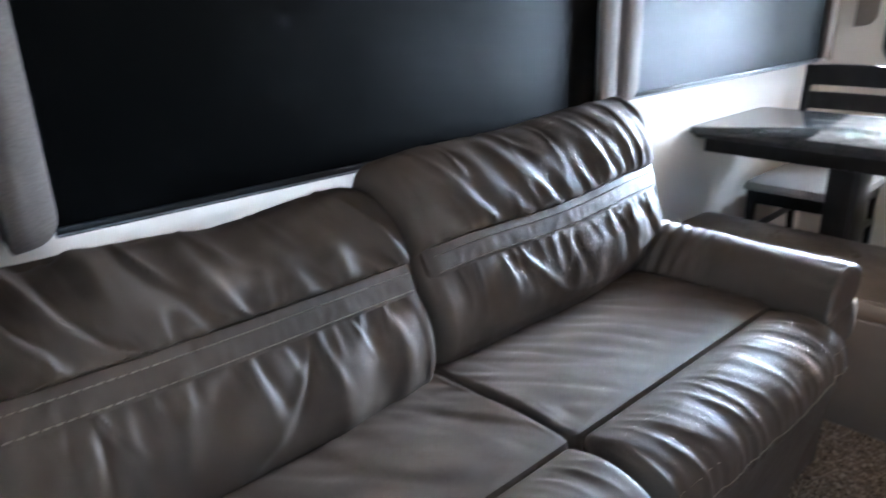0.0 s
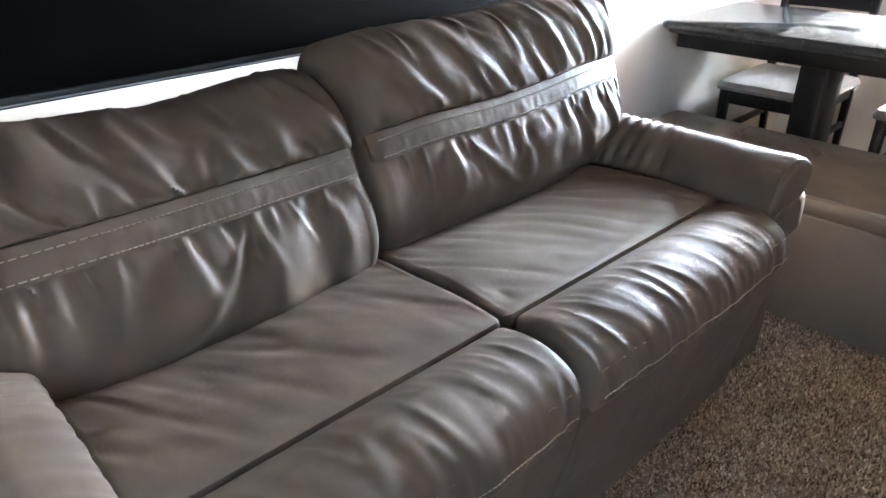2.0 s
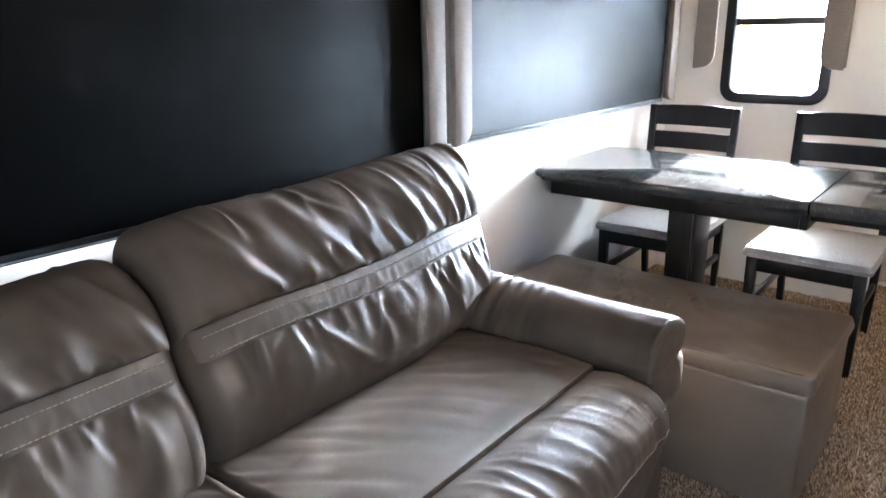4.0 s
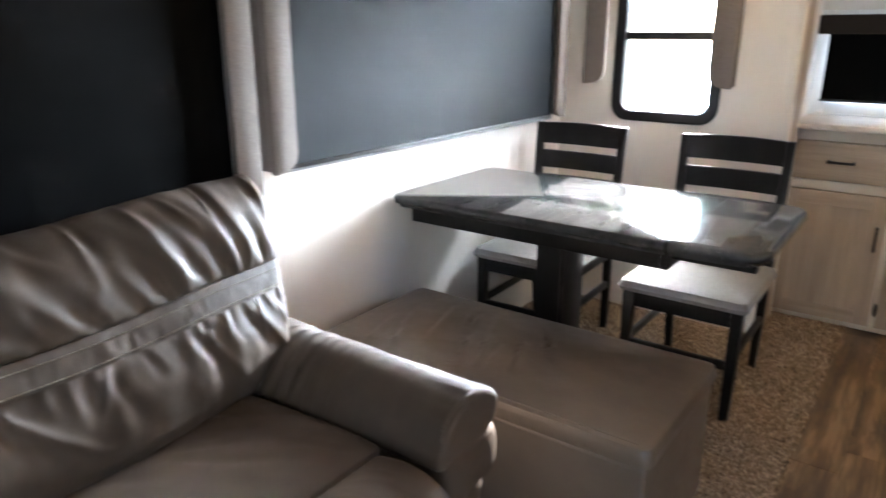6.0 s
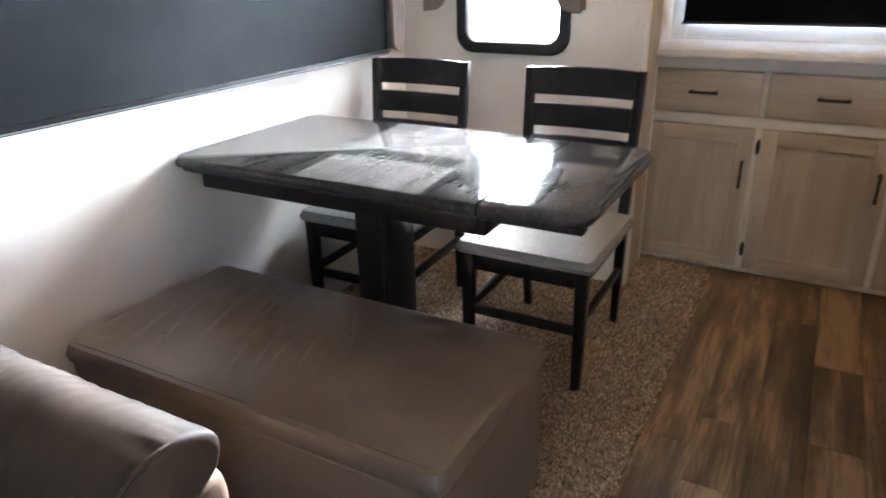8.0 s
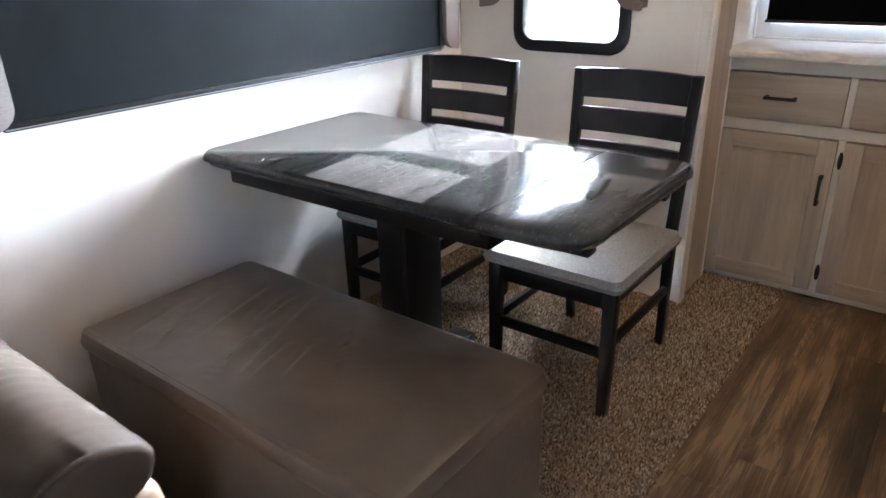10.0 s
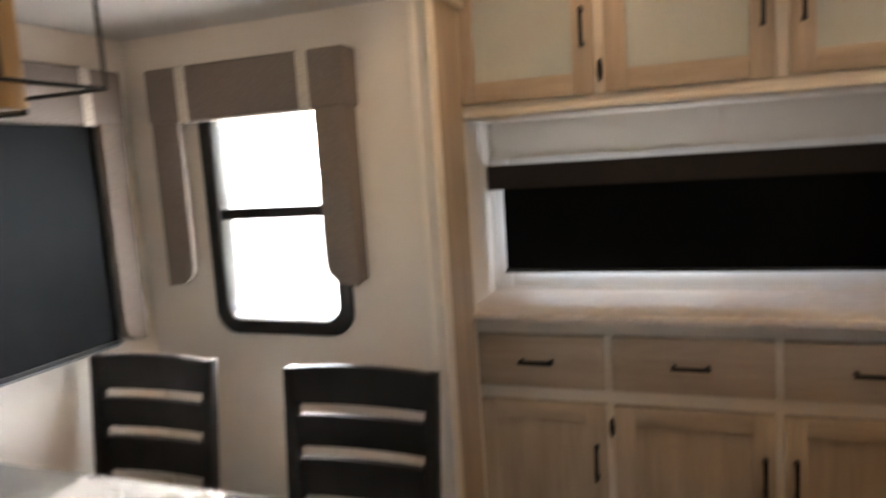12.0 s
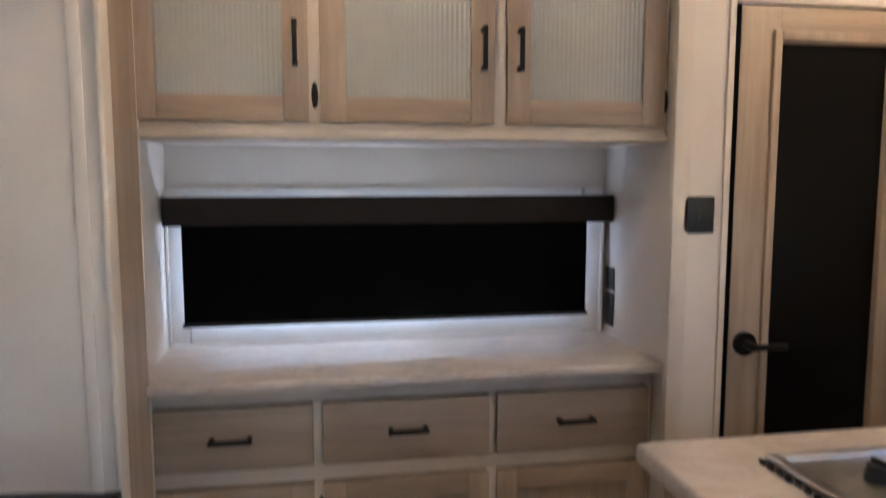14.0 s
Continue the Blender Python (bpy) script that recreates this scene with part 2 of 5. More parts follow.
PLANK = plank_mat()
PLANK_BED, *_ = mat("plank_joint", (0.03, 0.02, 0.014), 0.8)
AMBERWOOD = wood_mat("amber_wood", (0.42, 0.25, 0.10), "z", 0.3, 0.5)
GROUND = paint_mat("pale_gravel", (0.45, 0.43, 0.40), 0.9, 0.4)


def carpet_mat():
    m, n, l, b = mat("speckled_carpet", (0.2, 0.15, 0.11), 0.95, spec=0.1)
    v = coords(n, l)
    f = noise_tex(n, l, v, 210.0, 2)
    g = noise_tex(n, l, v, 3.0, 4)
    col = ramp(n, l, f, [(0.30, (0.085, 0.063, 0.046)), (0.48, (0.22, 0.168, 0.122)), (0.62, (0.37, 0.30, 0.23)), (0.8, (0.5, 0.42, 0.34))])
    mx = n.new("ShaderNodeMixRGB")
    mx.blend_type = "MULTIPLY"
    mx.inputs[0].default_value = 0.5
    l.new(col, mx.inputs[1])
    l.new(ramp(n, l, g, [(0.3, (0.7, 0.68, 0.66)), (0.7, (1, 1, 1))]), mx.inputs[2])
    l.new(mx.outputs[0], b.inputs["Base Color"])
    bump(n, l, b, f, 0.9, 0.004)
    return m


CARPET = carpet_mat()


def glass_mat(name, rough, color=(0.9, 0.93, 0.92), trans=1.0):
    m, n, l, b = mat(name, color, rough)
    b.inputs["Transmission Weight"].default_value = trans
    b.inputs["IOR"].default_value = 1.45
    return m


CLEAR = glass_mat("clear_glass", 0.0)


def frosted_pane():
    """Frosted privacy pane that passes soft daylight."""
    m = bpy.data.materials.new("frosted_glass")
    m.use_nodes = True
    n, l = m.node_tree.nodes, m.node_tree.links
    n.remove(n["Principled BSDF"])
    tr = n.new("ShaderNodeBsdfTranslucent")
    tr.inputs[0].default_value = (0.30, 0.33, 0.37, 1)
    l.new(tr.outputs[0], n["Material Output"].inputs[0])
    return m


TINTED = frosted_pane()
REEDED = glass_mat("reeded_glass", 0.03, color=(0.84, 0.86, 0.80), trans=0.55)
BULB, nb, lb, bb = mat("warm_tube", (1, 0.9, 0.7), 0.4)
bb.inputs["Emission Color"].default_value = (1.0, 0.78, 0.48, 1)
bb.inputs["Emission Strength"].default_value = 2.5
PUCK, nb, lb, bb = mat("warm_puck", (1, 0.9, 0.7), 0.4)
bb.inputs["Emission Color"].default_value = (1.0, 0.70, 0.40, 1)
bb.inputs["Emission Strength"].default_value = 9.5

# ---- building helpers ----
ORIGIN = {}


def box(bm, x0, x1, y0, y1, z0, z1, bev=0.0, seg=2):
    """A box, with rounded edges where bev is given, added to bm."""
    t = bmesh.new()
    bmesh.ops.create_cube(t, size=1)
    for v in t.verts:
        v.co = Vector(((x0 + x1) / 2 + v.co.x * (x1 - x0), (y0 + y1) / 2 + v.co.y * (y1 - y0), (z0 + z1) / 2 + v.co.z * (z1 - z0)))
    if bev > 0:
        bmesh.ops.bevel(t, geom=t.edges[:], offset=bev, segments=seg, affect="EDGES", profile=0.5)
    join(bm, t)
    return bm


def join(bm, t):
    me = bpy.data.meshes.new("tmp")
    t.to_mesh(me)
    t.free()
    bm.from_mesh(me)
    bpy.data.meshes.remove(me)


def boxes(*specs, bev=0.0, seg=2):
    bm = bmesh.new()
    for s in specs:
        box(bm, *s, bev=bev, seg=seg)
    return bm


def rod(bm, a, b, r, n=10, r2=None):
    a, b = Vector(a), Vector(b)
    t = bmesh.new()
    bmesh.ops.create_cone(t, cap_ends=True, segments=n, radius1=r, radius2=r if r2 is None else r2, depth=(b - a).length)
    m = Matrix.Translation((a + b) / 2) @ (b - a).to_track_quat("Z", "Y").to_matrix().to_4x4()
    bmesh.ops.transform(t, matrix=m, verts=t.verts)
    join(bm, t)
    return bm


def prism(outline, axis, d0, d1, bev=0.0):
    """A plate with the given outline in the plane across axis, from d0 to d1 along it."""
    bm = bmesh.new()

    def at(p, d):
        return {"x": (d, p[0], p[1]), "y": (p[0], d, p[1]), "z": (p[0], p[1], d)}[axis]
    f = bm.faces.new([bm.verts.new(at(p, d0)) for p in outline])
    g = bmesh.ops.extrude_face_region(bm, geom=[f])
    shift = Vector(at((0, 0), d1)) - Vector(at((0, 0), d0))
    bmesh.ops.translate(bm, vec=shift, verts=[v for v in g["geom"] if isinstance(v, bmesh.types.BMVert)])
    bmesh.ops.recalc_face_normals(bm, faces=bm.faces)
    if bev > 0:
        bmesh.ops.bevel(bm, geom=bm.edges[:], offset=bev, segments=2, affect="EDGES", profile=0.5)
    return bm


def thing(name, place, label="", category="", group="", kind=""):
    ob = new(name)
    ob.empty_display_size = 0.05
    ob.location = place
    ORIGIN[ob] = Vector(place)
    return tagged(ob, label, category, group, kind)


def ease(bm):
    """Shade narrow bevels and curved skins smooth, and keep the large flat faces between them flat."""
    if len(bm.faces) > 20000:
        for f in bm.faces:
            f.smooth = True
        return
    bm.faces.index_update()
    size = [f.calc_area() for f in bm.faces]
    for f in bm.faces:
        near = [size[g.index] for e in f.edges for g in e.link_faces if g is not f]
        f.smooth = not near or size[f.index] * len(near) < 5 * sum(near)


def part(name, bm, material, parent=None, label="", smooth=True, angle=40):
    me = bpy.data.meshes.new(name)
    if parent is not None:
        bmesh.ops.translate(bm, vec=-ORIGIN[parent], verts=bm.verts)
    if smooth:
        ease(bm)
    bm.to_mesh(me)
    bm.free()
    me.materials.append(material)
    if smooth:
        me.set_sharp_from_angle(angle=radians(angle))
    ob = new(name, me)
    if parent is not None:
        ob.parent = parent
        ORIGIN[ob] = ORIGIN[parent]
    else:
        ORIGIN[ob] = Vector((0, 0, 0))
    return tagged(ob, label)


def structure(name, bm, material, label="", category="wall"):
    return tagged(part(name, bm, material, None), label, category, kind="structure")


def hole_wall(axis, d0, d1, u0, u1, v0, v1, holes):
    """One connected wall plate across axis from d0 to d1, with rectangular holes (u0, u1, v0, v1)."""
    us = sorted({u0, u1, *(h[0] for h in holes), *(h[1] for h in holes)})
    vs = sorted({v0, v1, *(h[2] for h in holes), *(h[3] for h in holes)})
    bm = bmesh.new()
    at = {}

    def vert(u, v):
        if (u, v) not in at:
            at[u, v] = bm.verts.new((d0, u, v) if axis == "x" else (u, d0, v))
        return at[u, v]
    for a, b_ in zip(us, us[1:]):
        for c, d in zip(vs, vs[1:]):
            if not any(h[0] <= a and b_ <= h[1] and h[2] <= c and d <= h[3] for h in holes):
                bm.faces.new((vert(a, c), vert(b_, c), vert(b_, d), vert(a, d)))
    g = bmesh.ops.extrude_face_region(bm, geom=bm.faces[:])
    shift = Vector((d1 - d0, 0, 0)) if axis == "x" else Vector((0, d1 - d0, 0))
    bmesh.ops.translate(bm, vec=shift, verts=[v for v in g["geom"] if isinstance(v, bmesh.types.BMVert)])
    bmesh.ops.recalc_face_normals(bm, faces=bm.faces)
    return bm


# ---- the plan ----
WY = 1.755           # back wall of the slide-out
EX = 4.185           # end wall of the slide-out, window side
SX = 0.235           # other end wall of the slide-out
LIP = 0.72           # edge of the slide-out's end walls
ZS, ZM = 1.870, 2.240
HX = HUTCH_BACK      # back of the hutch niche
DX = 4.415           # wall with the door
FY = -1.55           # far side wall of the room
FX = -1.60

# back wall with two window openings
WIN1 = (0.62, 2.10, 1.00, 1.62)
WIN2 = (2.44, 3.90, 1.00, 1.62)
bm = hole_wall("y", WY, WY + 0.05, SX - 0.06, EX + 0.06, 0.0, ZS, [WIN1, WIN2])
structure("wall_slide_back", bm, WALL, "off-white linen-textured wall board behind sofa and table")

EWIN = (1.03, 1.46, 0.955, 1.66)
bm = hole_wall("x", EX, EX + 0.05, LIP, WY, 0.0, ZS, [EWIN])
structure("wall_slide_end", bm, WALL, "off-white linen-textured wall board with a small window")

bm = boxes((SX - 0.06, SX, LIP, WY, 0, ZS))
structure("wall_slide_other_end", bm, WALL, "off-white wall board at the sofa's far end")
bm = boxes((SX - 0.06, EX + 0.05, LIP + 0.012, WY + 0.05, ZS, ZS + 0.03))
structure("ceiling_slide", bm, CEIL, "low flat pale ceiling of the slide-out", "ceiling")
# header board where the slide-out opens, with its trims
bm = boxes((FX, 4.485, LIP - 0.002, LIP + 0.012, ZS + 0.02, ZM))
structure("header_board", bm, HEADWOOD, "light drift-oak header board above the slide-out", "header")
bm = boxes((FX, 4.485, LIP - 0.014, LIP - 0.002, ZS + 0.012, ZS + 0.034), (4.478, 4.492, LIP - 0.016, LIP - 0.002, ZS + 0.036, ZM), bev=0.003)
structure("header_trim", bm, TRIM, "narrow cream trim along the header", "trim")
# jamb between the slide-out and the hutch
bm = boxes((EX + 0.052, 4.484, LIP + 0.006, LIP + 0.026, 0, ZS + 0.018))
structure("slide_jamb", bm, CABWOOD, "drift-oak jamb between slide-out and hutch", "jamb")
bm = boxes((EX - 0.010, EX + 0.052, LIP - 0.008, LIP + 0.004, 0, ZS - 0.001), (4.474, 4.492, LIP + 0.004, LIP + 0.032, 0, ZS + 0.016), bev=0.004)
structure("jamb_trim", bm, TRIM, "narrow cream trim strips on the jamb", "trim")
bm = boxes((EX - 0.005, EX - 0.0005, LIP + 0.0305, LIP + 0.055, 0, ZS - 0.001), bev=0.002)
structure("wall_batten", bm, WALL, "flat batten strip over the wall board's edge", "trim")

# room shell
bm = hole_wall("y", FY - 0.05, FY, FX - 0.05, 5.0, 0, ZM, [(-0.85, -0.2, 0.02, 1.95), (2.3, 2.8, 1.28, 1.64)])
structure("wall_kitchen", bm, WALL_PALE, "pale wall on the kitchen side")
structure("wall_front", boxes((FX - 0.05, FX, FY, LIP + 0.01, 0, ZM)), WALL_PALE, "pale wall at the far end of the room")
structure("wall_front_slide", boxes((FX, SX - 0.06, LIP + 0.012, LIP + 0.06, 0, ZM)), WALL_PALE, "pale wall beside the slide-out")
structure("ceiling_main", boxes((FX - 0.05, 5.0, FY - 0.05, LIP + 0.06, ZM, ZM + 0.04)), CEIL, "pale flat main ceiling", "ceiling")
# wall with the door: opening for the door
DOOR = (-1.375, -0.795, 0.0, 1.915)
bm = hole_wall("x", DX, DX + 0.05, FY, -0.662, 0, ZM, [DOOR])
structure("wall_door", bm, WALL_PALE, "whitewashed wall board round the door")
# Added black slab, unseen: its colour stands in for the shade behind the door.
structure("dark_slab_behind_door", boxes((4.9, 4.95, FY, -0.70, 0, ZM)), BLACKPLASTIC, "unseen black slab that stands in for the shade behind the door")
# floor slabs
structure("subfloor", boxes((FX - 0.05, 5.0, FY - 0.05, WY + 0.05, -0.08, -0.012)), PLANK_BED, "dark floor base below planks and carpet", "floor")
structure("ground", boxes((-60, 80, -60, 80, -0.75, -0.70)), GROUND, "pale gravel ground outside", "ground")

# hutch niche
HY0, HY1 = -0.648, 0.760
HWIN = (HY0 + 0.07, HY1 - 0.07, 0.985, 1.36)
bm = hole_wall("x", HX, HX + 0.05, HY0 - 0.02, HY1 + 0.02, 0, ZM, [HWIN])
structure("wall_hutch_back", bm, WALL, "linen-textured wall at the back of the hutch niche")
structure("wall_hutch_side", boxes((4.493, HX, HY1, HY1 + 0.02, 0.0, ZM)), WALL, "niche side wall")
structure("wall_outer_corner", boxes((EX + 0.051, HX + 0.05, HY1 + 0.021, HY1 + 0.05, -0.01, ZM + 0.04)), WALL, "outer corner wall beside the hutch")
structure("wall_hutch_side_panel", boxes((DX + 0.002, HX, HY0 - 0.014, HY0, 0.0, ZM)), WALL, "linen-textured side panel of the niche")
structure("niche_trim", boxes((DX - 0.008, DX + 0.014, HY0 - 0.030, HY0 + 0.018, 0, ZM - 0.001), bev=0.004), TRIM, "cream trim strip beside the hutch", "trim")

# ---- sofa ----


def spline_loop(points, n):
    """A closed smooth loop of n points through the given ones."""
    pts = [Vector(p) for p in points]
    k = len(pts)
    dense = []
    for i in range(k):
        p0, p1, p2, p3 = pts[i - 1], pts[i], pts[(i + 1) % k], pts[(i + 2) % k]
        for j in range(24):
            t = j / 24
            dense.append(0.5 * ((2 * p1) + (p2 - p0) * t + (2 * p0 - 5 * p1 + 4 * p2 - p3) * t * t + (3 * p1 - p0 - 3 * p2 + p3) * t ** 3))
    acc = [0.0]
    for i in range(len(dense)):
        acc.append(acc[-1] + (dense[(i + 1) % len(dense)] - dense[i]).length)
    out, j = [], 0
    for i in range(n):
        want = acc[-1] * i / n
        while acc[j + 1] < want:
            j += 1
        f = (want - acc[j]) / max(1e-9, acc[j + 1] - acc[j])
        out.append(dense[j].lerp(dense[(j + 1) % len(dense)], f))
    return out


def cushion(profile, u0, u1, axis="x", ns=72, nu=96, end=0.05, puff=None, bend=None):
    """Padded leather sleeve: a closed profile swept from u0 to u1 along axis, its ends rounded over the length end.
    puff(u, p): how far the skin stands out there; bend(u, p): shift of the whole point."""
    loop = spline_loop(profile, ns)
    mid = sum(loop, Vector((0, 0))) / ns
    bm = bmesh.new()
    rings = []
    for i in range(nu + 1):
        a = i / nu
        a = a - 0.75 * math.sin(2 * math.pi * a) / (2 * math.pi)      # closer rings at the ends
        u = u0 + (u1 - u0) * a
        e = min(u - u0, u1 - u) / end
        k = 1.0 if e >= 1 else math.sqrt(max(0.0, 1 - (1 - e) ** 2.4))
        inset = (1 - k) * end * 1.4
        ring = []
        for j, p in enumerate(loop):
            d = p - mid
            if i in (0, nu):
                q = mid + d * max(0.0, 1 - end * 2.2 / max(0.03, d.length))
            else:
                q = mid + d * max(0.0, 1 - inset / max(0.03, d.length))
            t = loop[(j + 1) % ns] - loop[j - 1]
            nrm = Vector((t.y, -t.x)).normalized()
            if puff:
                q = q + nrm * puff(u, p) * min(1.0, max(0.0, e))
            co = (u, q.x, q.y) if axis == "x" else (q.x, u, q.y)
            if bend:
                co = bend(co)
            ring.append(bm.verts.new(co))
        rings.append(ring)
    for r, s in zip(rings, rings[1:]):
        for j in range(ns):
            bm.faces.new((r[j], r[(j + 1) % ns], s[(j + 1) % ns], s[j]))
    bm.faces.new(rings[0])
    bm.faces.new(rings[-1])
    bmesh.ops.recalc_face_normals(bm, faces=bm.faces)
    return bm


def nz(x, y, z=0.0):
    return noise.noise(Vector((x, y, z)))


def ridge(v):
    return 1 - 2 * abs(v)


def creases(seed, sets, gain=1.0):
    """Gathers in leather: soft ridges with a sharp valley beside each, that run off from a seam and fade out.
    sets: (count, first u, last u, seam height, up or down, lengths, widths, heights, slants)."""
    r = random.Random(seed)
    rows = []
    for count, u0, u1, zs, way, ln, wd, am, sl in sets:
        for i in range(count):
            u = u0 + (u1 - u0) * (i + r.uniform(0.1, 0.9)) / count
            rows.append((u, zs, way, r.uniform(*ln), r.uniform(*wd), r.uniform(*am), r.uniform(*sl), r.choice((-1, 1, 1)), r.uniform(-2.5, 2.5)))

    def f(u, p):
        d = gain * (0.007 * nz(u * 4.2, p.y * 5.0, seed) + 0.0045 * nz(u * 9 + p.y * 5, p.y * 7, seed + 4) + 0.0016 * nz(u * 26, p.y * 16, seed + 9))
        if p.x > 1.57:
            return d
        for u0, zs, way, ln, wd, am, sl, side, curl in rows:
            t = (p.y - zs) * way
            if t < -0.012 or t > ln:
                continue
            wide = wd * (0.6 + 0.9 * t / ln)
            q = (u - u0 - sl * t - curl * t * t) / wide * side
            if abs(q) > 3:
                continue
            fade = min(1.0, (t + 0.012) / 0.03) * (1 - t / ln) ** 0.75
            d += gain * am * fade * (math.exp(-q * q) - 0.85 * math.exp(-((q - 1.25) / 0.5) ** 2))
        return d
    return f


def stitches(path, parent, label="pale contrast stitching"):
    """A row of short raised thread stitches along a path of points."""
    bm = bmesh.new()
    for a, b in zip(path, path[1:]):
        a, b = Vector(a), Vector(b)
        n = max(1, int((b - a).length / 0.0085))
        for i in range(n):
            p, q = a.lerp(b, (i + 0.12) / n), a.lerp(b, (i + 0.82) / n)
            rod(bm, p, q, 0.0012, 5)
    return part("stitching", bm, THREAD, parent, label)


SB = (0.455, 1.128, 1.880)      # inner left, middle and inner right of the seats
sofa = thing("sofa", (1.2, 1.2, 0), "taupe leather two-seat reclining sofa with wrinkled backs and pale stitching", "sofa")

BACK = [(1.345, 0.49), (1.303, 0.54), (1.288, 0.60), (1.298, 0.665), (1.326, 0.712), (1.349, 0.742), (1.372, 0.783), (1.3655, 0.795), (1.366, 0.822), (1.390, 0.874),
        (1.436, 0.918), (1.503, 0.945), (1.575, 0.940), (1.622, 0.89), (1.63, 0.75), (1.61, 0.60), (1.56, 0.47), (1.43, 0.455)]
BACK_END = 0.042


for k, (x0, x1) in enumerate(((0.285, 1.124), (1.136, 2.150))):
    gathers = creases(11 + 7 * k, ((19, x0 + 0.06, x1 - 0.04, 0.735, -1, (0.04, 0.13), (0.010, 0.022), (0.0025, 0.0060), (-0.3, 0.5)),
                                   (8, x0 + 0.1, x1, 0.71, -1, (0.12, 0.22), (0.026, 0.050), (0.006, 0.012), (-0.9, 0.2) if k == 0 else (0.0, 0.9)),
                                   (15, x0 + 0.05, x1 + 0.04, 0.790, 1, (0.05, 0.15), (0.012, 0.024), (0.003, 0.0070), (-0.9, 0.1)),
                                   (9, x0 + 0.1, x1 + 0.05, 0.80, 1, (0.13, 0.26), (0.024, 0.046), (0.006, 0.013), (-1.1, -0.1)),
                                   (9, x0 + 0.05, x1 - 0.05, 0.945, -1, (0.05, 0.11), (0.014, 0.030), (0.004, 0.009), (0.1, 0.8))), 1.0 if k == 0 else 0.78)

    def bend(co, k=k):
        x, y, z = co
        high = min(1.0, max(0.0, (z - 0.79) / 0.12))
        down = min(1.0, max(0.0, (0.72 - z) / 0.15))
        if k:
            side = min(1.0, max(0.0, (x - 1.75) / 0.40))
            rise = 0.002 + (0.028 + 0.014 * high) * (x - 1.138) + 0.004 * math.sin(x * 11)
            y2 = y + 0.030 * side * side + 0.022 * down
        else:
            side = -0.5 * min(1.0, max(0.0, (0.62 - x) / 0.33))
            rise = -0.012 - 0.038 * high + 0.012 * high * min(1.0, abs(x - 0.75) / 0.33)
            y2 = y - 0.022 * down * max(0.0, math.sin(math.pi * (x - 0.30) / 0.82))
        return (x - 0.42 * max(0.0, 1.60 - y) * side, y2 + 0.004 * math.sin(x * 7), z + rise)
    part("back_cushion", cushion(BACK, x0, x1, "x", 190, 250, BACK_END, gathers, bend), LEATHER, sofa, "puffed back cushion with gathered, creased leather")

    def pull(x, x0=x0, x1=x1):
        """How far the cushion's rounded end draws back at x."""
        e = min(x - x0, x1 - x) / BACK_END
        return 0.0 if e >= 1 else (1 - math.sqrt(max(0.0, 1 - (1 - e) ** 2.4))) * BACK_END * 1.4
    # flat band with gathered edge between the two
    band = bmesh.new()
    rows, nb_ = 9, 210
    rings_ = []
    for i in range(nb_ + 1):
        x = x0 + 0.012 + (x1 - x0 - 0.024) * i / nb_
        ring = []
        for j in range(rows + 1):
            t = j / rows
            pucker = 0.0022 * nz(x * 31 + 1.5 * nz(x * 9, t, 2), t * 2, k + 3) + 0.0008 * nz(x * 80, t * 2, k + 8)
            y = 1.339 + 0.028 * t + pull(x) - 0.003 * math.sin(math.pi * t) + pucker * (1.0 - 0.4 * t)
            ring.append(band.verts.new(bend((x, y, 0.734 + 0.054 * t + 0.002 * nz(x * 8, t, k)))))
        ring.append(band.verts.new(bend((x, 1.400 + pull(x), 0.788))))
        ring.append(band.verts.new(bend((x, 1.375 + pull(x), 0.734))))
        rings_.append(ring)
    for c0, c1 in zip(rings_, rings_[1:]):
        for j in range(rows + 3):
            q = (j + 1) % (rows + 3)
            band.faces.new((c0[j], c1[j], c1[q], c0[q]))
    band.faces.new(rings_[0])
    band.faces.new(rings_[-1])
    bmesh.ops.recalc_face_normals(band, faces=band.faces)
    part("seam_band", band, LEATHER, sofa, "gathered flat leather band across the back")
    for t in (0.14, 0.74):
        path = []
        for i in range(0, 41):
            x = x0 + 0.03 + (x1 - x0 - 0.06) * i / 40
            path.append(bend((x, 1.339 + 0.028 * t + pull(x) - 0.003 * math.sin(math.pi * t) - 0.0022, 0.734 + 0.054 * t)))
        stitches(path, sofa)

SEAT_REAR = [(0.9625, 0.530), (0.9645, 0.5450), (0.975, 0.5515), (1.06, 0.557), (1.20, 0.552), (1.33, 0.54), (1.40, 0.52), (1.40, 0.44), (1.20, 0.42), (1.0, 0.43), (0.963, 0.46)]
SEAT_FRONT = [(0.9605, 0.530), (0.9585, 0.5450), (0.948, 0.5515), (0.89, 0.562), (0.83, 0.553), (0.787, 0.524), (0.772, 0.470), (0.785, 0.435), (0.84, 0.41), (0.92, 0.41), (0.960, 0.46)]
FOOT = [(0.782, 0.44), (0.788, 0.452), (0.83, 0.45), (0.90, 0.44), (0.90, 0.25), (0.90, 0.05), (0.86, 0.045), (0.848, 0.06), (0.838, 0.16), (0.808, 0.30)]
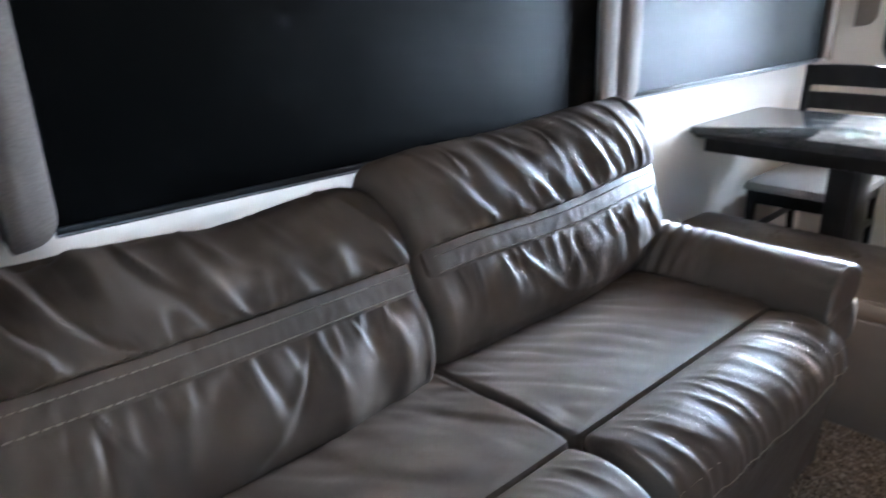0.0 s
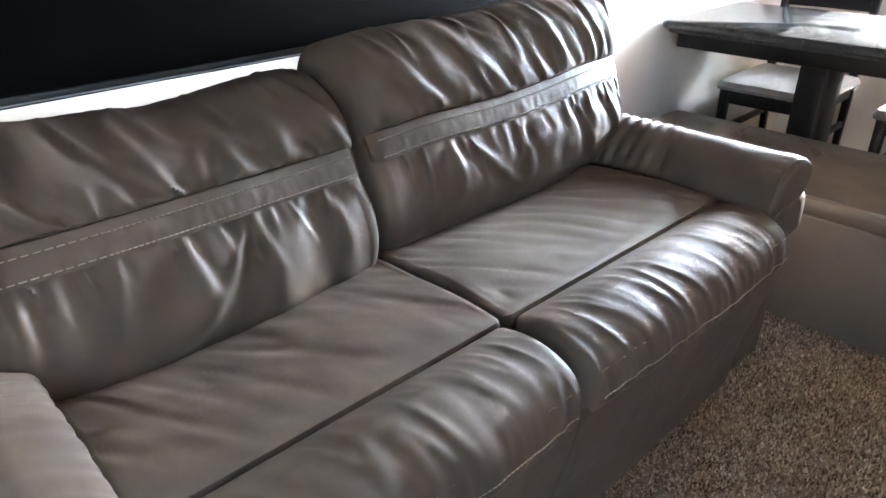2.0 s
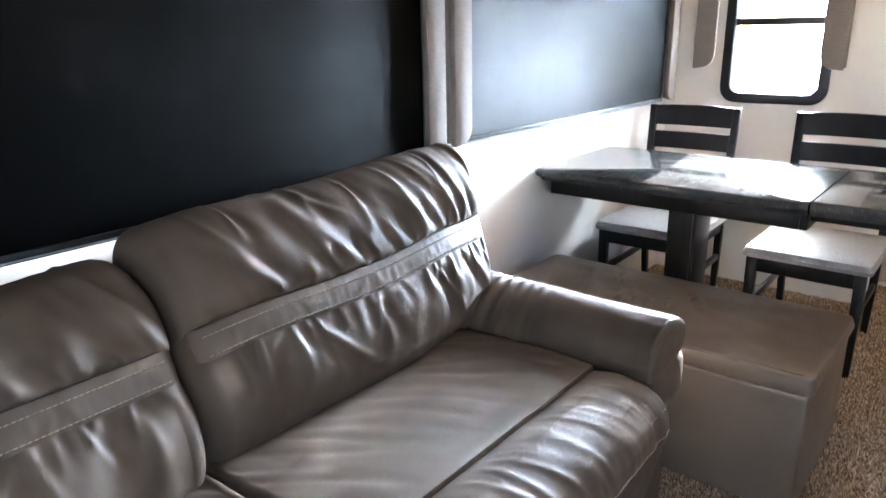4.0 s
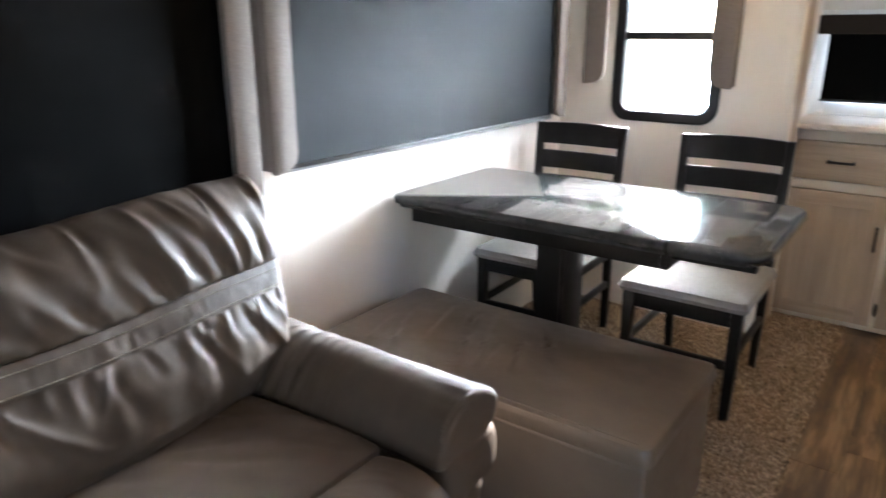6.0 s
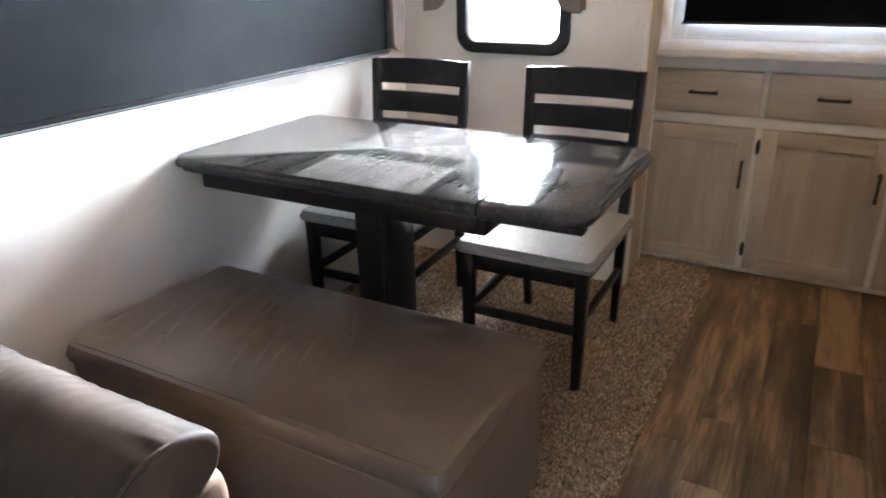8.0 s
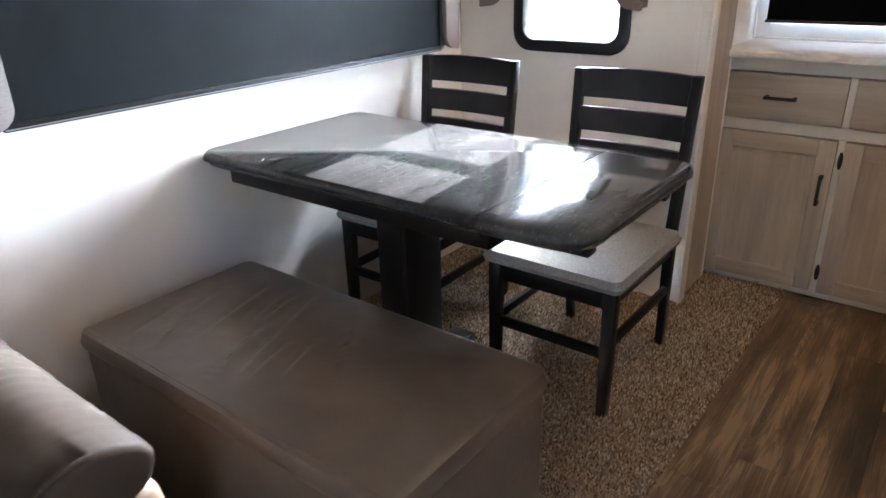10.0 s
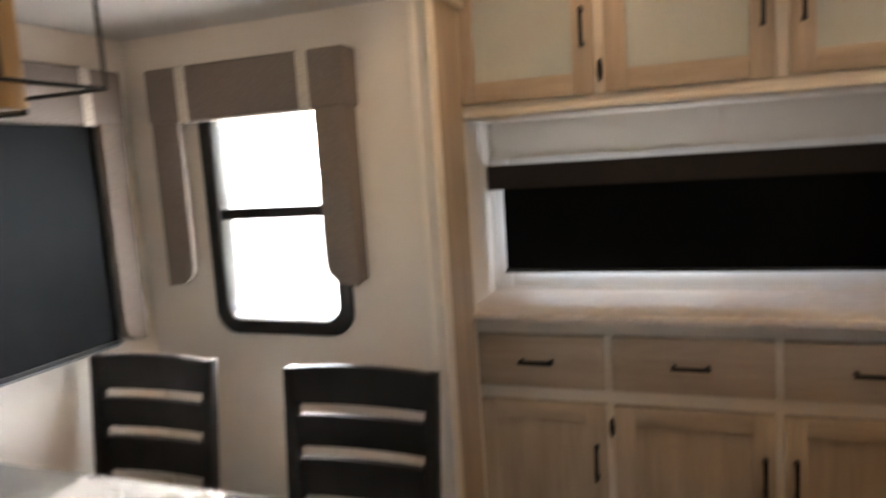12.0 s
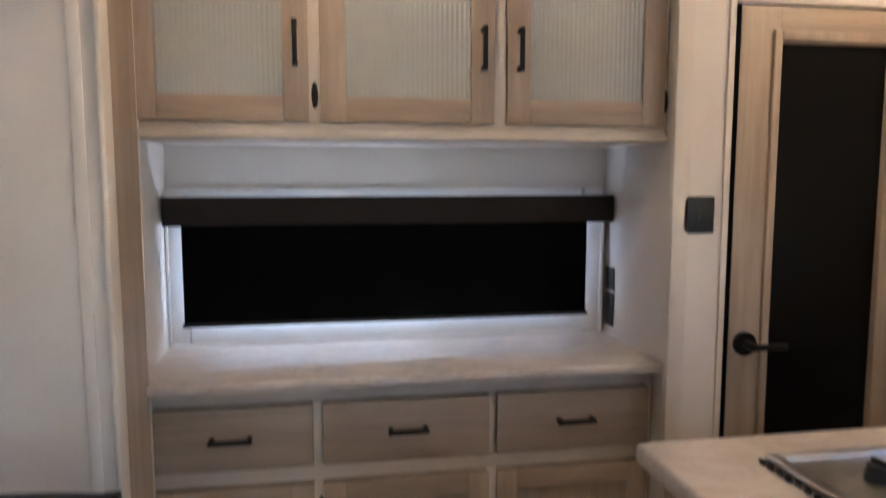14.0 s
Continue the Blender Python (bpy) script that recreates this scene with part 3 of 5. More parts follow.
for k in range(2):
    x0, x1 = SB[k] + 0.004, SB[k + 1] - 0.004

    def rear(u, p, k=k, x0=x0, x1=x1):
        inner = min(1.0, max(0.0, (p.x - 0.975) / 0.05))
        w = u + 0.55 * (p.x - 1.1)
        fine = max(0.0, ridge(nz(w * 15, p.x * 4, 64 + k)) - 0.35)
        return inner * (0.006 * nz(u * 4, p.x * 5, 60 + k) + 0.0055 * fine + 0.0012 * nz(u * 40 + p.x * 30, p.x * 14, 66 + k)) + 0.006 * inner * math.sin(math.pi * min(1, max(0, (u - x0) / (x1 - x0))))

    def front(u, p, k=k, x0=x0, x1=x1):
        w = u + 0.35 * (p.x - 0.9)
        inner = min(1.0, max(0.0, (0.95 - p.x) / 0.05))
        cre = max(0.0, ridge(nz(w * 19, p.x * 3.5 + p.y * 3, 70 + k)) - 0.3)
        low = math.exp(-abs(p.y - 0.50) / 0.03)
        return inner * (0.010 * cre * (0.40 + 0.60 * low) + 0.005 * nz(u * 4, p.y * 6, 77 + k) + 0.0030 * low * nz(u * 48, p.y * 12, 79 + k) + 0.006 * math.sin(math.pi * min(1, max(0, (u - x0) / (x1 - x0)))))

    def foot(u, p, k=k):
        return 0.004 * nz(u * 3.5, p.y * 5, 90 + k) + 0.0015 * nz(u * 14, p.y * 4, 92 + k)
    part("seat_cushion", cushion(SEAT_REAR, x0, x1 + (0.030 if k else 0.0), "x", 96, 130, 0.020, rear), LEATHER, sofa, "smooth seat panel of taupe leather")
    part("seat_front_roll", cushion(SEAT_FRONT, x0 - 0.002, x1 + (0.022 if k else 0.002), "x", 96, 180, 0.034, front), LEATHER, sofa, "rounded creased front roll of the seat")
    part("footrest_panel", cushion(FOOT, x0 - 0.002, x1 + (0.020 if k else 0.002), "x", 60, 70, 0.02, foot), LEATHER, sofa, "leather footrest panel below the seat")
    last = x1 + (0.0 if k else -0.03)
    for y, z in ((0.7835, 0.515), (0.7720, 0.468)):
        row_ = [x0 + 0.03 + (last - x0 - 0.03) * i / 60 for i in range(61)]
        stitches([(u, y - front(u, Vector((y, z))) - 0.0006, z) for u in row_], sofa)


def arm(x0, x1, seed, outer):
    """Padded arm: rolled top pad over a flat side, with a gathered front end."""
    w = x1 - x0
    top = [(x0 + 0.002, 0.525), (x0 - 0.002, 0.56), (x0 + 0.03, 0.612), (x0 + w * 0.42, 0.642), (x1 - 0.055, 0.645), (x1 + 0.002, 0.612), (x1 + 0.006, 0.57), (x1 - 0.02, 0.54), (x0 + w * 0.5, 0.515)]

    def wr(u, p):
        near = math.exp(-(u - 0.85) / 0.05) if u > 0.85 else 1.0
        back = math.exp(-(1.50 - u) / 0.10)
        ring = max(0.0, ridge(nz(u * 16 + p.x * 3, p.x * 3, seed)) - 0.25)
        return 0.004 * nz(u * 5, p.x * 8, seed + 2) + 0.007 * ring * (0.35 + back) + 0.0042 * math.exp(-abs(1.36 - u) / 0.17) * math.sin(u * 165 + 5 * nz(p.x * 8, u * 5, seed + 6)) + 0.006 * near * nz(p.x * 60, p.y * 60, seed + 4)
    part("arm_pad", cushion(top, 0.838, 1.505, "y", 80, 220, 0.018, wr), LEATHER, sofa, "rolled arm pad with gathered front end")
    rim = [(x0 + 0.010 + (w - 0.02) * 0.5 * (1 - math.cos(math.pi * i / 24)), 0.849, 0.585 + 0.058 * math.sin(math.pi * i / 24)) for i in range(25)]
    bm = bmesh.new()
    for i, (a, b) in enumerate(zip(rim, rim[1:])):
        rod(bm, a, b, 0.0045 + 0.0015 * nz(i * 0.9, seed), 8)
    part("arm_piping", bm, LEATHER, sofa, "gathered piping round the arm's front")
    xi = x0 - (0.035 if outer > 0 else 0.0)
    side = [(xi + 0.012, 0.30), (xi + 0.010, 0.45), (x0 + 0.016, 0.545), (x0 + w * 0.5, 0.57), (x1 - 0.014, 0.555), (x1 - 0.008, 0.35), (x1 - 0.014, 0.06), (x1 - w * 0.4, 0.045), (x0 + 0.02, 0.06)]
    part("arm_side", cushion(side, 0.862, 1.56, "y", 56, 60, 0.02, lambda u, p: 0.004 * nz(u * 6, p.y * 6, seed + 8)), LEATHER, sofa, "flat leather arm side")
    # lower fold line under the pad at the front
    lip = [(x0 + 0.025, 0.40), (x0 + 0.012, 0.48), (x0 + 0.02, 0.545), (x1 - 0.03, 0.55), (x1 + 0.006, 0.52), (x1 - 0.002, 0.44), (x0 + w * 0.5, 0.42)]
    part("arm_welt", cushion(lip, 0.832, 1.46, "y", 48, 70, 0.03, lambda u, p: 0.003 * nz(u * 9, p.y * 9, seed + 11)), LEATHER, sofa, "second padded fold below the arm pad")


arm(1.925, 2.122, 120, 1)
arm(0.302, 0.452, 140, -1)
part("sofa_base", boxes((0.30, 2.09, 0.93, 1.60, 0.03, 0.44), (0.34, 2.11, 1.50, 1.66, 0.06, 0.86), bev=0.02), CREASE, sofa, "dark base and back frame")

# ---- ottoman ----
otto = thing("ottoman", (2.65, 1.13, 0), "taupe vinyl storage ottoman bench with padded lid", "ottoman")
OX0, OX1, OY0, OY1 = 2.372, 2.918, 0.592, 1.660
part("ottoman_body", boxes((OX0 + 0.008, OX1 - 0.008, OY0 + 0.008, OY1 - 0.008, 0.004, 0.372), bev=0.012, seg=3), OTTO_LEATHER, otto)


def pad(x0, x1, y0, y1, z0, z1, r, crown, wrinkle=None, steps=14):
    """A padded board: rounded edges, crowned top, light wrinkles."""
    bm = bmesh.new()
    prof = [(0.0, z0), (-0.004, z0 + (z1 - z0) * 0.35), (0.001, z1 - r), (r * 0.3, z1 - r * 0.3), (r, z1)]
    rings = []

    def outline(ins, z):
        pts = []
        a, b, c, d = x0 + ins, x1 - ins, y0 + ins, y1 - ins
        rc = max(0.004, 0.025 - ins * 0.3)
        for cx, cy, s in ((b - rc, d - rc, 0), (a + rc, d - rc, 1), (a + rc, c + rc, 2), (b - rc, c + rc, 3)):
            for i in range(6):
                t = math.pi / 2 * (s + i / 5)
                pts.append((cx + rc * math.cos(t), cy + rc * math.sin(t)))
        out = []
        m = len(pts)
        for i in range(m):
            p, q = pts[i], pts[(i + 1) % m]
            k = max(1, int(math.dist(p, q) / 0.02)) if i % 6 == 5 else 1
            for j in range(k):
                out.append((p[0] + (q[0] - p[0]) * j / k, p[1] + (q[1] - p[1]) * j / k, z))
        return out
    for ins, z in prof:
        o = outline(0.0, z)
        cx, cy = (x0 + x1) / 2, (y0 + y1) / 2
        ring = []
        for x, y, zz in o:
            sx = (x - cx) / ((x1 - x0) / 2)
            sy = (y - cy) / ((y1 - y0) / 2)
            ring.append(bm.verts.new((cx + sx * ((x1 - x0) / 2 - ins), cy + sy * ((y1 - y0) / 2 - ins), zz)))
        rings.append(ring)
    m = len(rings[0])
    cx, cy = (x0 + x1) / 2, (y0 + y1) / 2
    last = rings[-1]
    for s in range(1, steps):
        k = 1 - s / steps
        ring = []
        for v in last:
            x, y = cx + (v.co.x - cx) * k, cy + (v.co.y - cy) * k
            h = crown * (1 - k ** 2.2) + (wrinkle(x, y) * (1 - k ** 6) if wrinkle else 0.0)
            ring.append(bm.verts.new((x, y, z1 + h)))
        rings.append(ring)
    for a, b in zip(rings, rings[1:]):
        for i in range(m):
            bm.faces.new((a[i], a[(i + 1) % m], b[(i + 1) % m], b[i]))
    bm.faces.new(rings[-1])
    bm.faces.new(list(reversed(rings[0])))
    bmesh.ops.recalc_face_normals(bm, faces=bm.faces)
    return bm


rl = random.Random(19)
LID_FOLDS = [(rl.uniform(2.50, 2.84), 1.02 + 0.045 * i + rl.uniform(-0.01, 0.01), rl.uniform(0.07, 0.17), rl.uniform(0.010, 0.018), rl.uniform(0.004, 0.008), rl.uniform(0.25, 0.55)) for i in range(12)]


def lid_wrinkle(x, y):
    """Loose vinyl: a few creases across the lid towards the wall end and a slow waviness."""
    h = 0.005 * nz(x * 4, y * 4, 5) + 0.002 * nz(x * 11, y * 9, 8)
    for cx, cy, ln, wd, am, sl in LID_FOLDS:
        t = (x - cx) / ln
        if abs(t) < 1:
            q = (y - cy - sl * (x - cx)) / wd
            if abs(q) < 3:
                h += am * (1 - t * t) * (math.exp(-q * q) - 0.7 * math.exp(-((q - 1.2) / 0.5) ** 2))
    return h


part("ottoman_lid", pad(OX0, OX1, OY0, OY1, 0.376, 0.426, 0.014, 0.014, lid_wrinkle, 44), OTTO_LEATHER, otto, "padded lid with light creases")
part("lid_piping", boxes((OX0 + 0.016, OX0 + 0.0185, OY0 + 0.03, OY1 - 0.03, 0.4255, 0.4282), bev=0.0008), OTTO_LEATHER, otto, "thin sewn piping along the lid")

# ---- dining table ----
table = thing("dining_table", (3.19, 1.13, 0), "espresso-stained wooden dining table with fold-out leaf on a pedestal", "table")
TX0, TX1, TY0, TY1, TZ = 2.853, 3.522, 0.498, 1.748, 0.770


def tabletop(outline, seed, seam_y):
    """Thick top with a stepped, hand-worn moulded edge."""
    bm = bmesh.new()
    cx = sum(p[0] for p in outline) / len(outline)
    cy = sum(p[1] for p in outline) / len(outline)
    fine = []
    for i, p in enumerate(outline):
        q = outline[(i + 1) % len(outline)]
        k = max(1, int(math.dist(p, q) / 0.035))
        fine += [(p[0] + (q[0] - p[0]) * j / k, p[1] + (q[1] - p[1]) * j / k) for j in range(k)]
    prof = [(0.030, -0.042), (0.014, -0.042), (0.010, -0.032), (0.0, -0.026), (-0.002, -0.014), (0.003, -0.004), (0.009, 0.0)]
    rings = []
    for ins, z in prof:
        ring = []
        for x, y in fine:
            d = Vector((x - cx, y - cy))
            lx = 1 - ins / max(0.05, abs(d.x)) if abs(d.x) > 0.02 else 1
            ly = 1 - ins / max(0.05, abs(d.y)) if abs(d.y) > 0.02 and abs(y - seam_y) > 1e-4 else 1
            wob = 0.0022 * nz(x * 22, y * 22, seed + z * 60) if z < -0.002 else 0
            ring.append(bm.verts.new((cx + d.x * lx, cy + d.y * ly + (wob if abs(y - seam_y) > 1e-4 else 0), TZ + z + 0.5 * wob)))
        rings.append(ring)
    m = len(fine)
    for a, b in zip(rings, rings[1:]):
        for i in range(m):
            bm.faces.new((a[i], a[(i + 1) % m], b[(i + 1) % m], b[i]))
    bm.faces.new(rings[-1])
    bm.faces.new(list(reversed(rings[0])))
    bmesh.ops.recalc_face_normals(bm, faces=bm.faces)
    return bm


SEAM = 0.755
main = [(TX0, SEAM + 0.003), (TX1, SEAM + 0.003), (TX1, TY1 - 0.02), (TX1 - 0.03, TY1), (TX0 + 0.03, TY1), (TX0, TY1 - 0.03)]
leaf = [(TX0 + 0.012, TY0 + 0.055), (TX0 + 0.03, TY0 + 0.018), (TX0 + 0.075, TY0), (TX1 - 0.065, TY0), (TX1 - 0.022, TY0 + 0.016), (TX1, TY0 + 0.06), (TX1, SEAM - 0.003), (TX0, SEAM - 0.003)]
part("tabletop", tabletop(main, 1, SEAM + 0.003), TABLETOP, table, "dark tabletop with worn moulded edge", angle=50)
part("table_leaf", tabletop(leaf, 2, SEAM - 0.003), TABLETOP, table, "dark fold-out leaf with cut corners", angle=50)
for y0, y1 in ((0.79, 1.70),):
    part("apron", boxes((TX0 + 0.07, TX0 + 0.095, y0, y1, TZ - 0.105, TZ - 0.043), bev=0.003), ESPRESSO, table)
    part("apron", boxes((TX1 - 0.095, TX1 - 0.07, y0, y1, TZ - 0.105, TZ - 0.043), bev=0.003), ESPRESSO, table)
part("apron", boxes((TX0 + 0.07, TX1 - 0.07, 0.765, 0.79, TZ - 0.105, TZ - 0.043), bev=0.003), ESPRESSO, table)
for x in (TX0 + 0.10, TX1 - 0.14):
    part("leaf_slide", boxes((x, x + 0.04, 0.535, 0.80, TZ - 0.078, TZ - 0.044), bev=0.003), ESPRESSO, table)
part("pedestal", boxes((3.105, 3.270, 1.175, 1.285, 0.05, TZ - 0.043), bev=0.006), ESPRESSO, table)
part("pedestal_face", boxes((3.098, 3.105, 1.187, 1.273, 0.07, TZ - 0.11), bev=0.002), ESPRESSO, table)
part("foot", boxes((2.945, 3.47, 1.185, 1.275, 0.012, 0.06), bev=0.012), ESPRESSO, table)
part("top_plate", boxes((2.96, 3.42, 1.08, 1.38, TZ - 0.062, TZ - 0.0425), bev=0.003), ESPRESSO, table)

# ---- dining chairs ----


def dining_chair(place):
    """Ladder-back dining chair that faces -x; place is the floor point under the seat's middle."""
    c = thing("dining_chair", place, "espresso wooden ladder-back dining chair with grey chevron cloth seat", "chair", "chairs at the dining table")
    px, py, _ = place

    def b(x0, x1, y0, y1, z0, z1):
        return (px + x0, px + x1, py + y0, py + y1, z0, z1)

    def leg(xa, ya, xb, yb, z0, z1, w, d, xm=None):
        """A tapered post through two or three heights."""
        bm = bmesh.new()
        stations = [(xa, ya, z0, 0.78)] + ([(xm, (ya + yb) / 2, 0.46, 1.0)] if xm is not None else []) + [(xb, yb, z1, 0.86 if xm is not None else 1.0)]
        rings = []
        for x, y, z, k in stations:
            rings.append([bm.verts.new((px + x + sx * w * k / 2, py + y + sy * d * k / 2, z)) for sx, sy in ((-1, -1), (1, -1), (1, 1), (-1, 1))])
        for r, s in zip(rings, rings[1:]):
            for i in range(4):
                bm.faces.new((r[i], r[(i + 1) % 4], s[(i + 1) % 4], s[i]))
        bm.faces.new(list(reversed(rings[0])))
        bm.faces.new(rings[-1])
        bmesh.ops.recalc_face_normals(bm, faces=bm.faces)
        bmesh.ops.bevel(bm, geom=bm.edges[:], offset=0.004, segments=2, affect="EDGES", profile=0.5)
        return bm
    for y in (-0.190, 0.190):
        part("leg", leg(-0.245, y, -0.240, y, 0.002, 0.42, 0.040, 0.040), ESPRESSO, c)
    for y, yt in ((-0.173, -0.196), (0.173, 0.196)):
        part("back_post", leg(0.250, y, 0.268, yt, 0.002, 0.930, 0.038, 0.034, 0.215), ESPRESSO, c)
    part("front_rail", boxes(b(-0.252, -0.228, -0.172, 0.172, 0.358, 0.420), bev=0.003), ESPRESSO, c)
    part("back_rail", boxes(b(0.205, 0.228, -0.160, 0.160, 0.358, 0.420), bev=0.003), ESPRESSO, c)
    for s in (-1, 1):
        part("side_rail", boxes(b(-0.230, 0.206, s * 0.182 - 0.011, s * 0.182 + 0.011, 0.358, 0.420), bev=0.003), ESPRESSO, c)
        part("side_stretcher", boxes(b(-0.230, 0.222, s * 0.182 - 0.009, s * 0.182 + 0.009, 0.215, 0.245), bev=0.003), ESPRESSO, c)
    part("front_stretcher", boxes(b(-0.250, -0.230, -0.175, 0.175, 0.195, 0.225), bev=0.003), ESPRESSO, c)
    # three curved slats
    for z0, z1, x0 in ((0.838, 0.928, 0.256), (0.728, 0.806, 0.248), (0.600, 0.695, 0.238)):
        bm = bmesh.new()
        rows = []
        for i in range(13):
            t = i / 12 * 2 - 1
            x = px + x0 + 0.016 * (1 - t * t)
            y = py + t * 0.192
            arch = 0.006 * (1 - t * t) if z0 > 0.8 else 0
            lean = (z1 - z0) * 0.11
            rows.append([bm.verts.new(q) for q in ((x - 0.010, y, z0), (x + 0.010, y, z0), (x + 0.010 + lean, y, z1 + arch), (x - 0.010 + lean, y, z1 + arch))])
        for r, s in zip(rows, rows[1:]):
            for i in range(4):
                bm.faces.new((r[i], r[(i + 1) % 4], s[(i + 1) % 4], s[i]))
        bm.faces.new(rows[0])
        bm.faces.new(rows[-1])
        bmesh.ops.recalc_face_normals(bm, faces=bm.faces)
        part("slat", bm, ESPRESSO, c, angle=60)
    part("seat", pad(px - 0.275, px + 0.205, py - 0.225, py + 0.225, 0.421, 0.462, 0.020, 0.020), SEATCLOTH, c, "grey chevron-woven upholstered seat pad")
    return c


chair = dining_chair((3.603, 0.838, 0.012))
copy_thing(chair, pose(3.618, 1.492, 0.012, 0, 0, 1.5))

# ---- windows, shades and box valances ----


def window_frame(name, axis, at, u0, u1, v0, v1, w, depth, label, mullion=None):
    """A dark window frame with rounded corners in a wall opening, with glass panes. The window lies across axis."""
    win = thing(name, (at, (u0 + u1) / 2, v0) if axis == "x" else ((u0 + u1) / 2, at, v0), label, "window", kind="structure")

    def rounded(a, b, c, d, r, n=7):
        pts = []
        for cu, cv, s in ((b - r, d - r, 0), (a + r, d - r, 1), (a + r, c + r, 2), (b - r, c + r, 3)):
            pts += [(cu + r * math.cos(math.pi / 2 * (s + i / n)), cv + r * math.sin(math.pi / 2 * (s + i / n))) for i in range(n + 1)]
        return pts
    bm = bmesh.new()
    loops = []
    for ins, off, r in ((0, 0.004, 0.075), (0, -0.012, 0.075), (0.006, -0.016, 0.07), (w - 0.006, -0.012, 0.05), (w, -0.004, 0.045), (w, depth, 0.045)):
        ring = []
        for u, v in rounded(u0 + ins, u1 - ins, v0 + ins, v1 - ins, r):
            ring.append(bm.verts.new((at + off, u, v) if axis == "x" else (u, at + off, v)))
        loops.append(ring)
    for a, b in zip(loops, loops[1:]):
        for i in range(len(a)):
            bm.faces.new((a[i], a[(i + 1) % len(a)], b[(i + 1) % len(a)], b[i]))
    bmesh.ops.recalc_face_normals(bm, faces=bm.faces)
    part("window_frame", bm, BLACKPLASTIC, win, "black moulded frame with rounded corners")

    def slab(a, b, c, d, o0, o1):
        return (at + o0, at + o1, a, b, c, d) if axis == "x" else (a, b, at + o0, at + o1, c, d)
    if mullion:
        part("mullion", boxes(slab(u0 + w, u1 - w, mullion - 0.017, mullion + 0.017, -0.002, depth * 0.7), bev=0.003), BLACKPLASTIC, win)
    for c, d in (((v0 + w, mullion - 0.017), (mullion + 0.017, v1 - w)) if mullion else ((v0 + w, v1 - w),)):
        p = part("pane", boxes(slab(u0 + w - 0.004, u1 - w + 0.004, c - 0.004, d + 0.004, depth * 0.72, depth * 0.72 + 0.004)), CLEAR, win, smooth=False)
        p.visible_shadow = False
    return win


window_frame("window_1", "x", EX, 1.003, 1.488, 0.928, 1.69, 0.048, 0.045, "small window with black frame and bright daylight", 1.305)
window_frame("window_2", "y", WY, 0.60, 2.12, 0.98, 1.64, 0.045, 0.045, "large black-framed window behind a lowered shade")
window_frame("window_3", "y", WY, 2.42, 3.92, 0.98, 1.64, 0.045, 0.045, "large black-framed window behind a lowered shade")


def roller_shade(name, x0, x1, z0, z1, y, cloth, label):
    sh = thing(name, ((x0 + x1) / 2, y, z0), label, "shade", "shades of the slide-out")
    part("shade_cloth", boxes((x0, x1, y, y + 0.0016, z0 + 0.008, z1)), cloth, sh, smooth=False)
    part("shade_backing", boxes((x0, x1, y + 0.004, y + 0.006, z0 + 0.008, z1)), SHADE_BACK, sh, "white backing", smooth=False)
    bm = boxes((x0 - 0.002, x1 + 0.002, y - 0.005, y + 0.010, z0 - 0.008, z0 + 0.012), bev=0.004)
    part("bottom_bar", bm, BLACKPLASTIC, sh, "slim black bottom bar")
    # Thin grey strip: the bar's highlight, put into colour.
    bm = boxes((x0, x1, y - 0.007, y - 0.0052, z0 - 0.004, z0 - 0.001))
    part("bar_highlight", bm, GREYTRIM, sh, "grey strip drawn as the highlight on the bottom bar")
    for a, b_ in ((x0 - 0.026, x0 - 0.003), (x1 + 0.003, x1 + 0.026)):
        part("side_channel", boxes((a, b_, y + 0.002, y + 0.030, z0 - 0.004, z1), bev=0.003), GREYTRIM, sh, "grey side channel")
    part("roller", rod(bmesh.new(), (x0, y + 0.012, z1), (x1, y + 0.012, z1), 0.016, 14), BLACKPLASTIC, sh)
    return sh


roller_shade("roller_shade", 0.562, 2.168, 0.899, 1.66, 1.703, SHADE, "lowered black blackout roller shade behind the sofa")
roller_shade("roller_shade", 2.350, 3.975, 0.940, 1.66, 1.703, SHADE_LIT, "lowered black roller shade beside the table, backlight put into its colour")


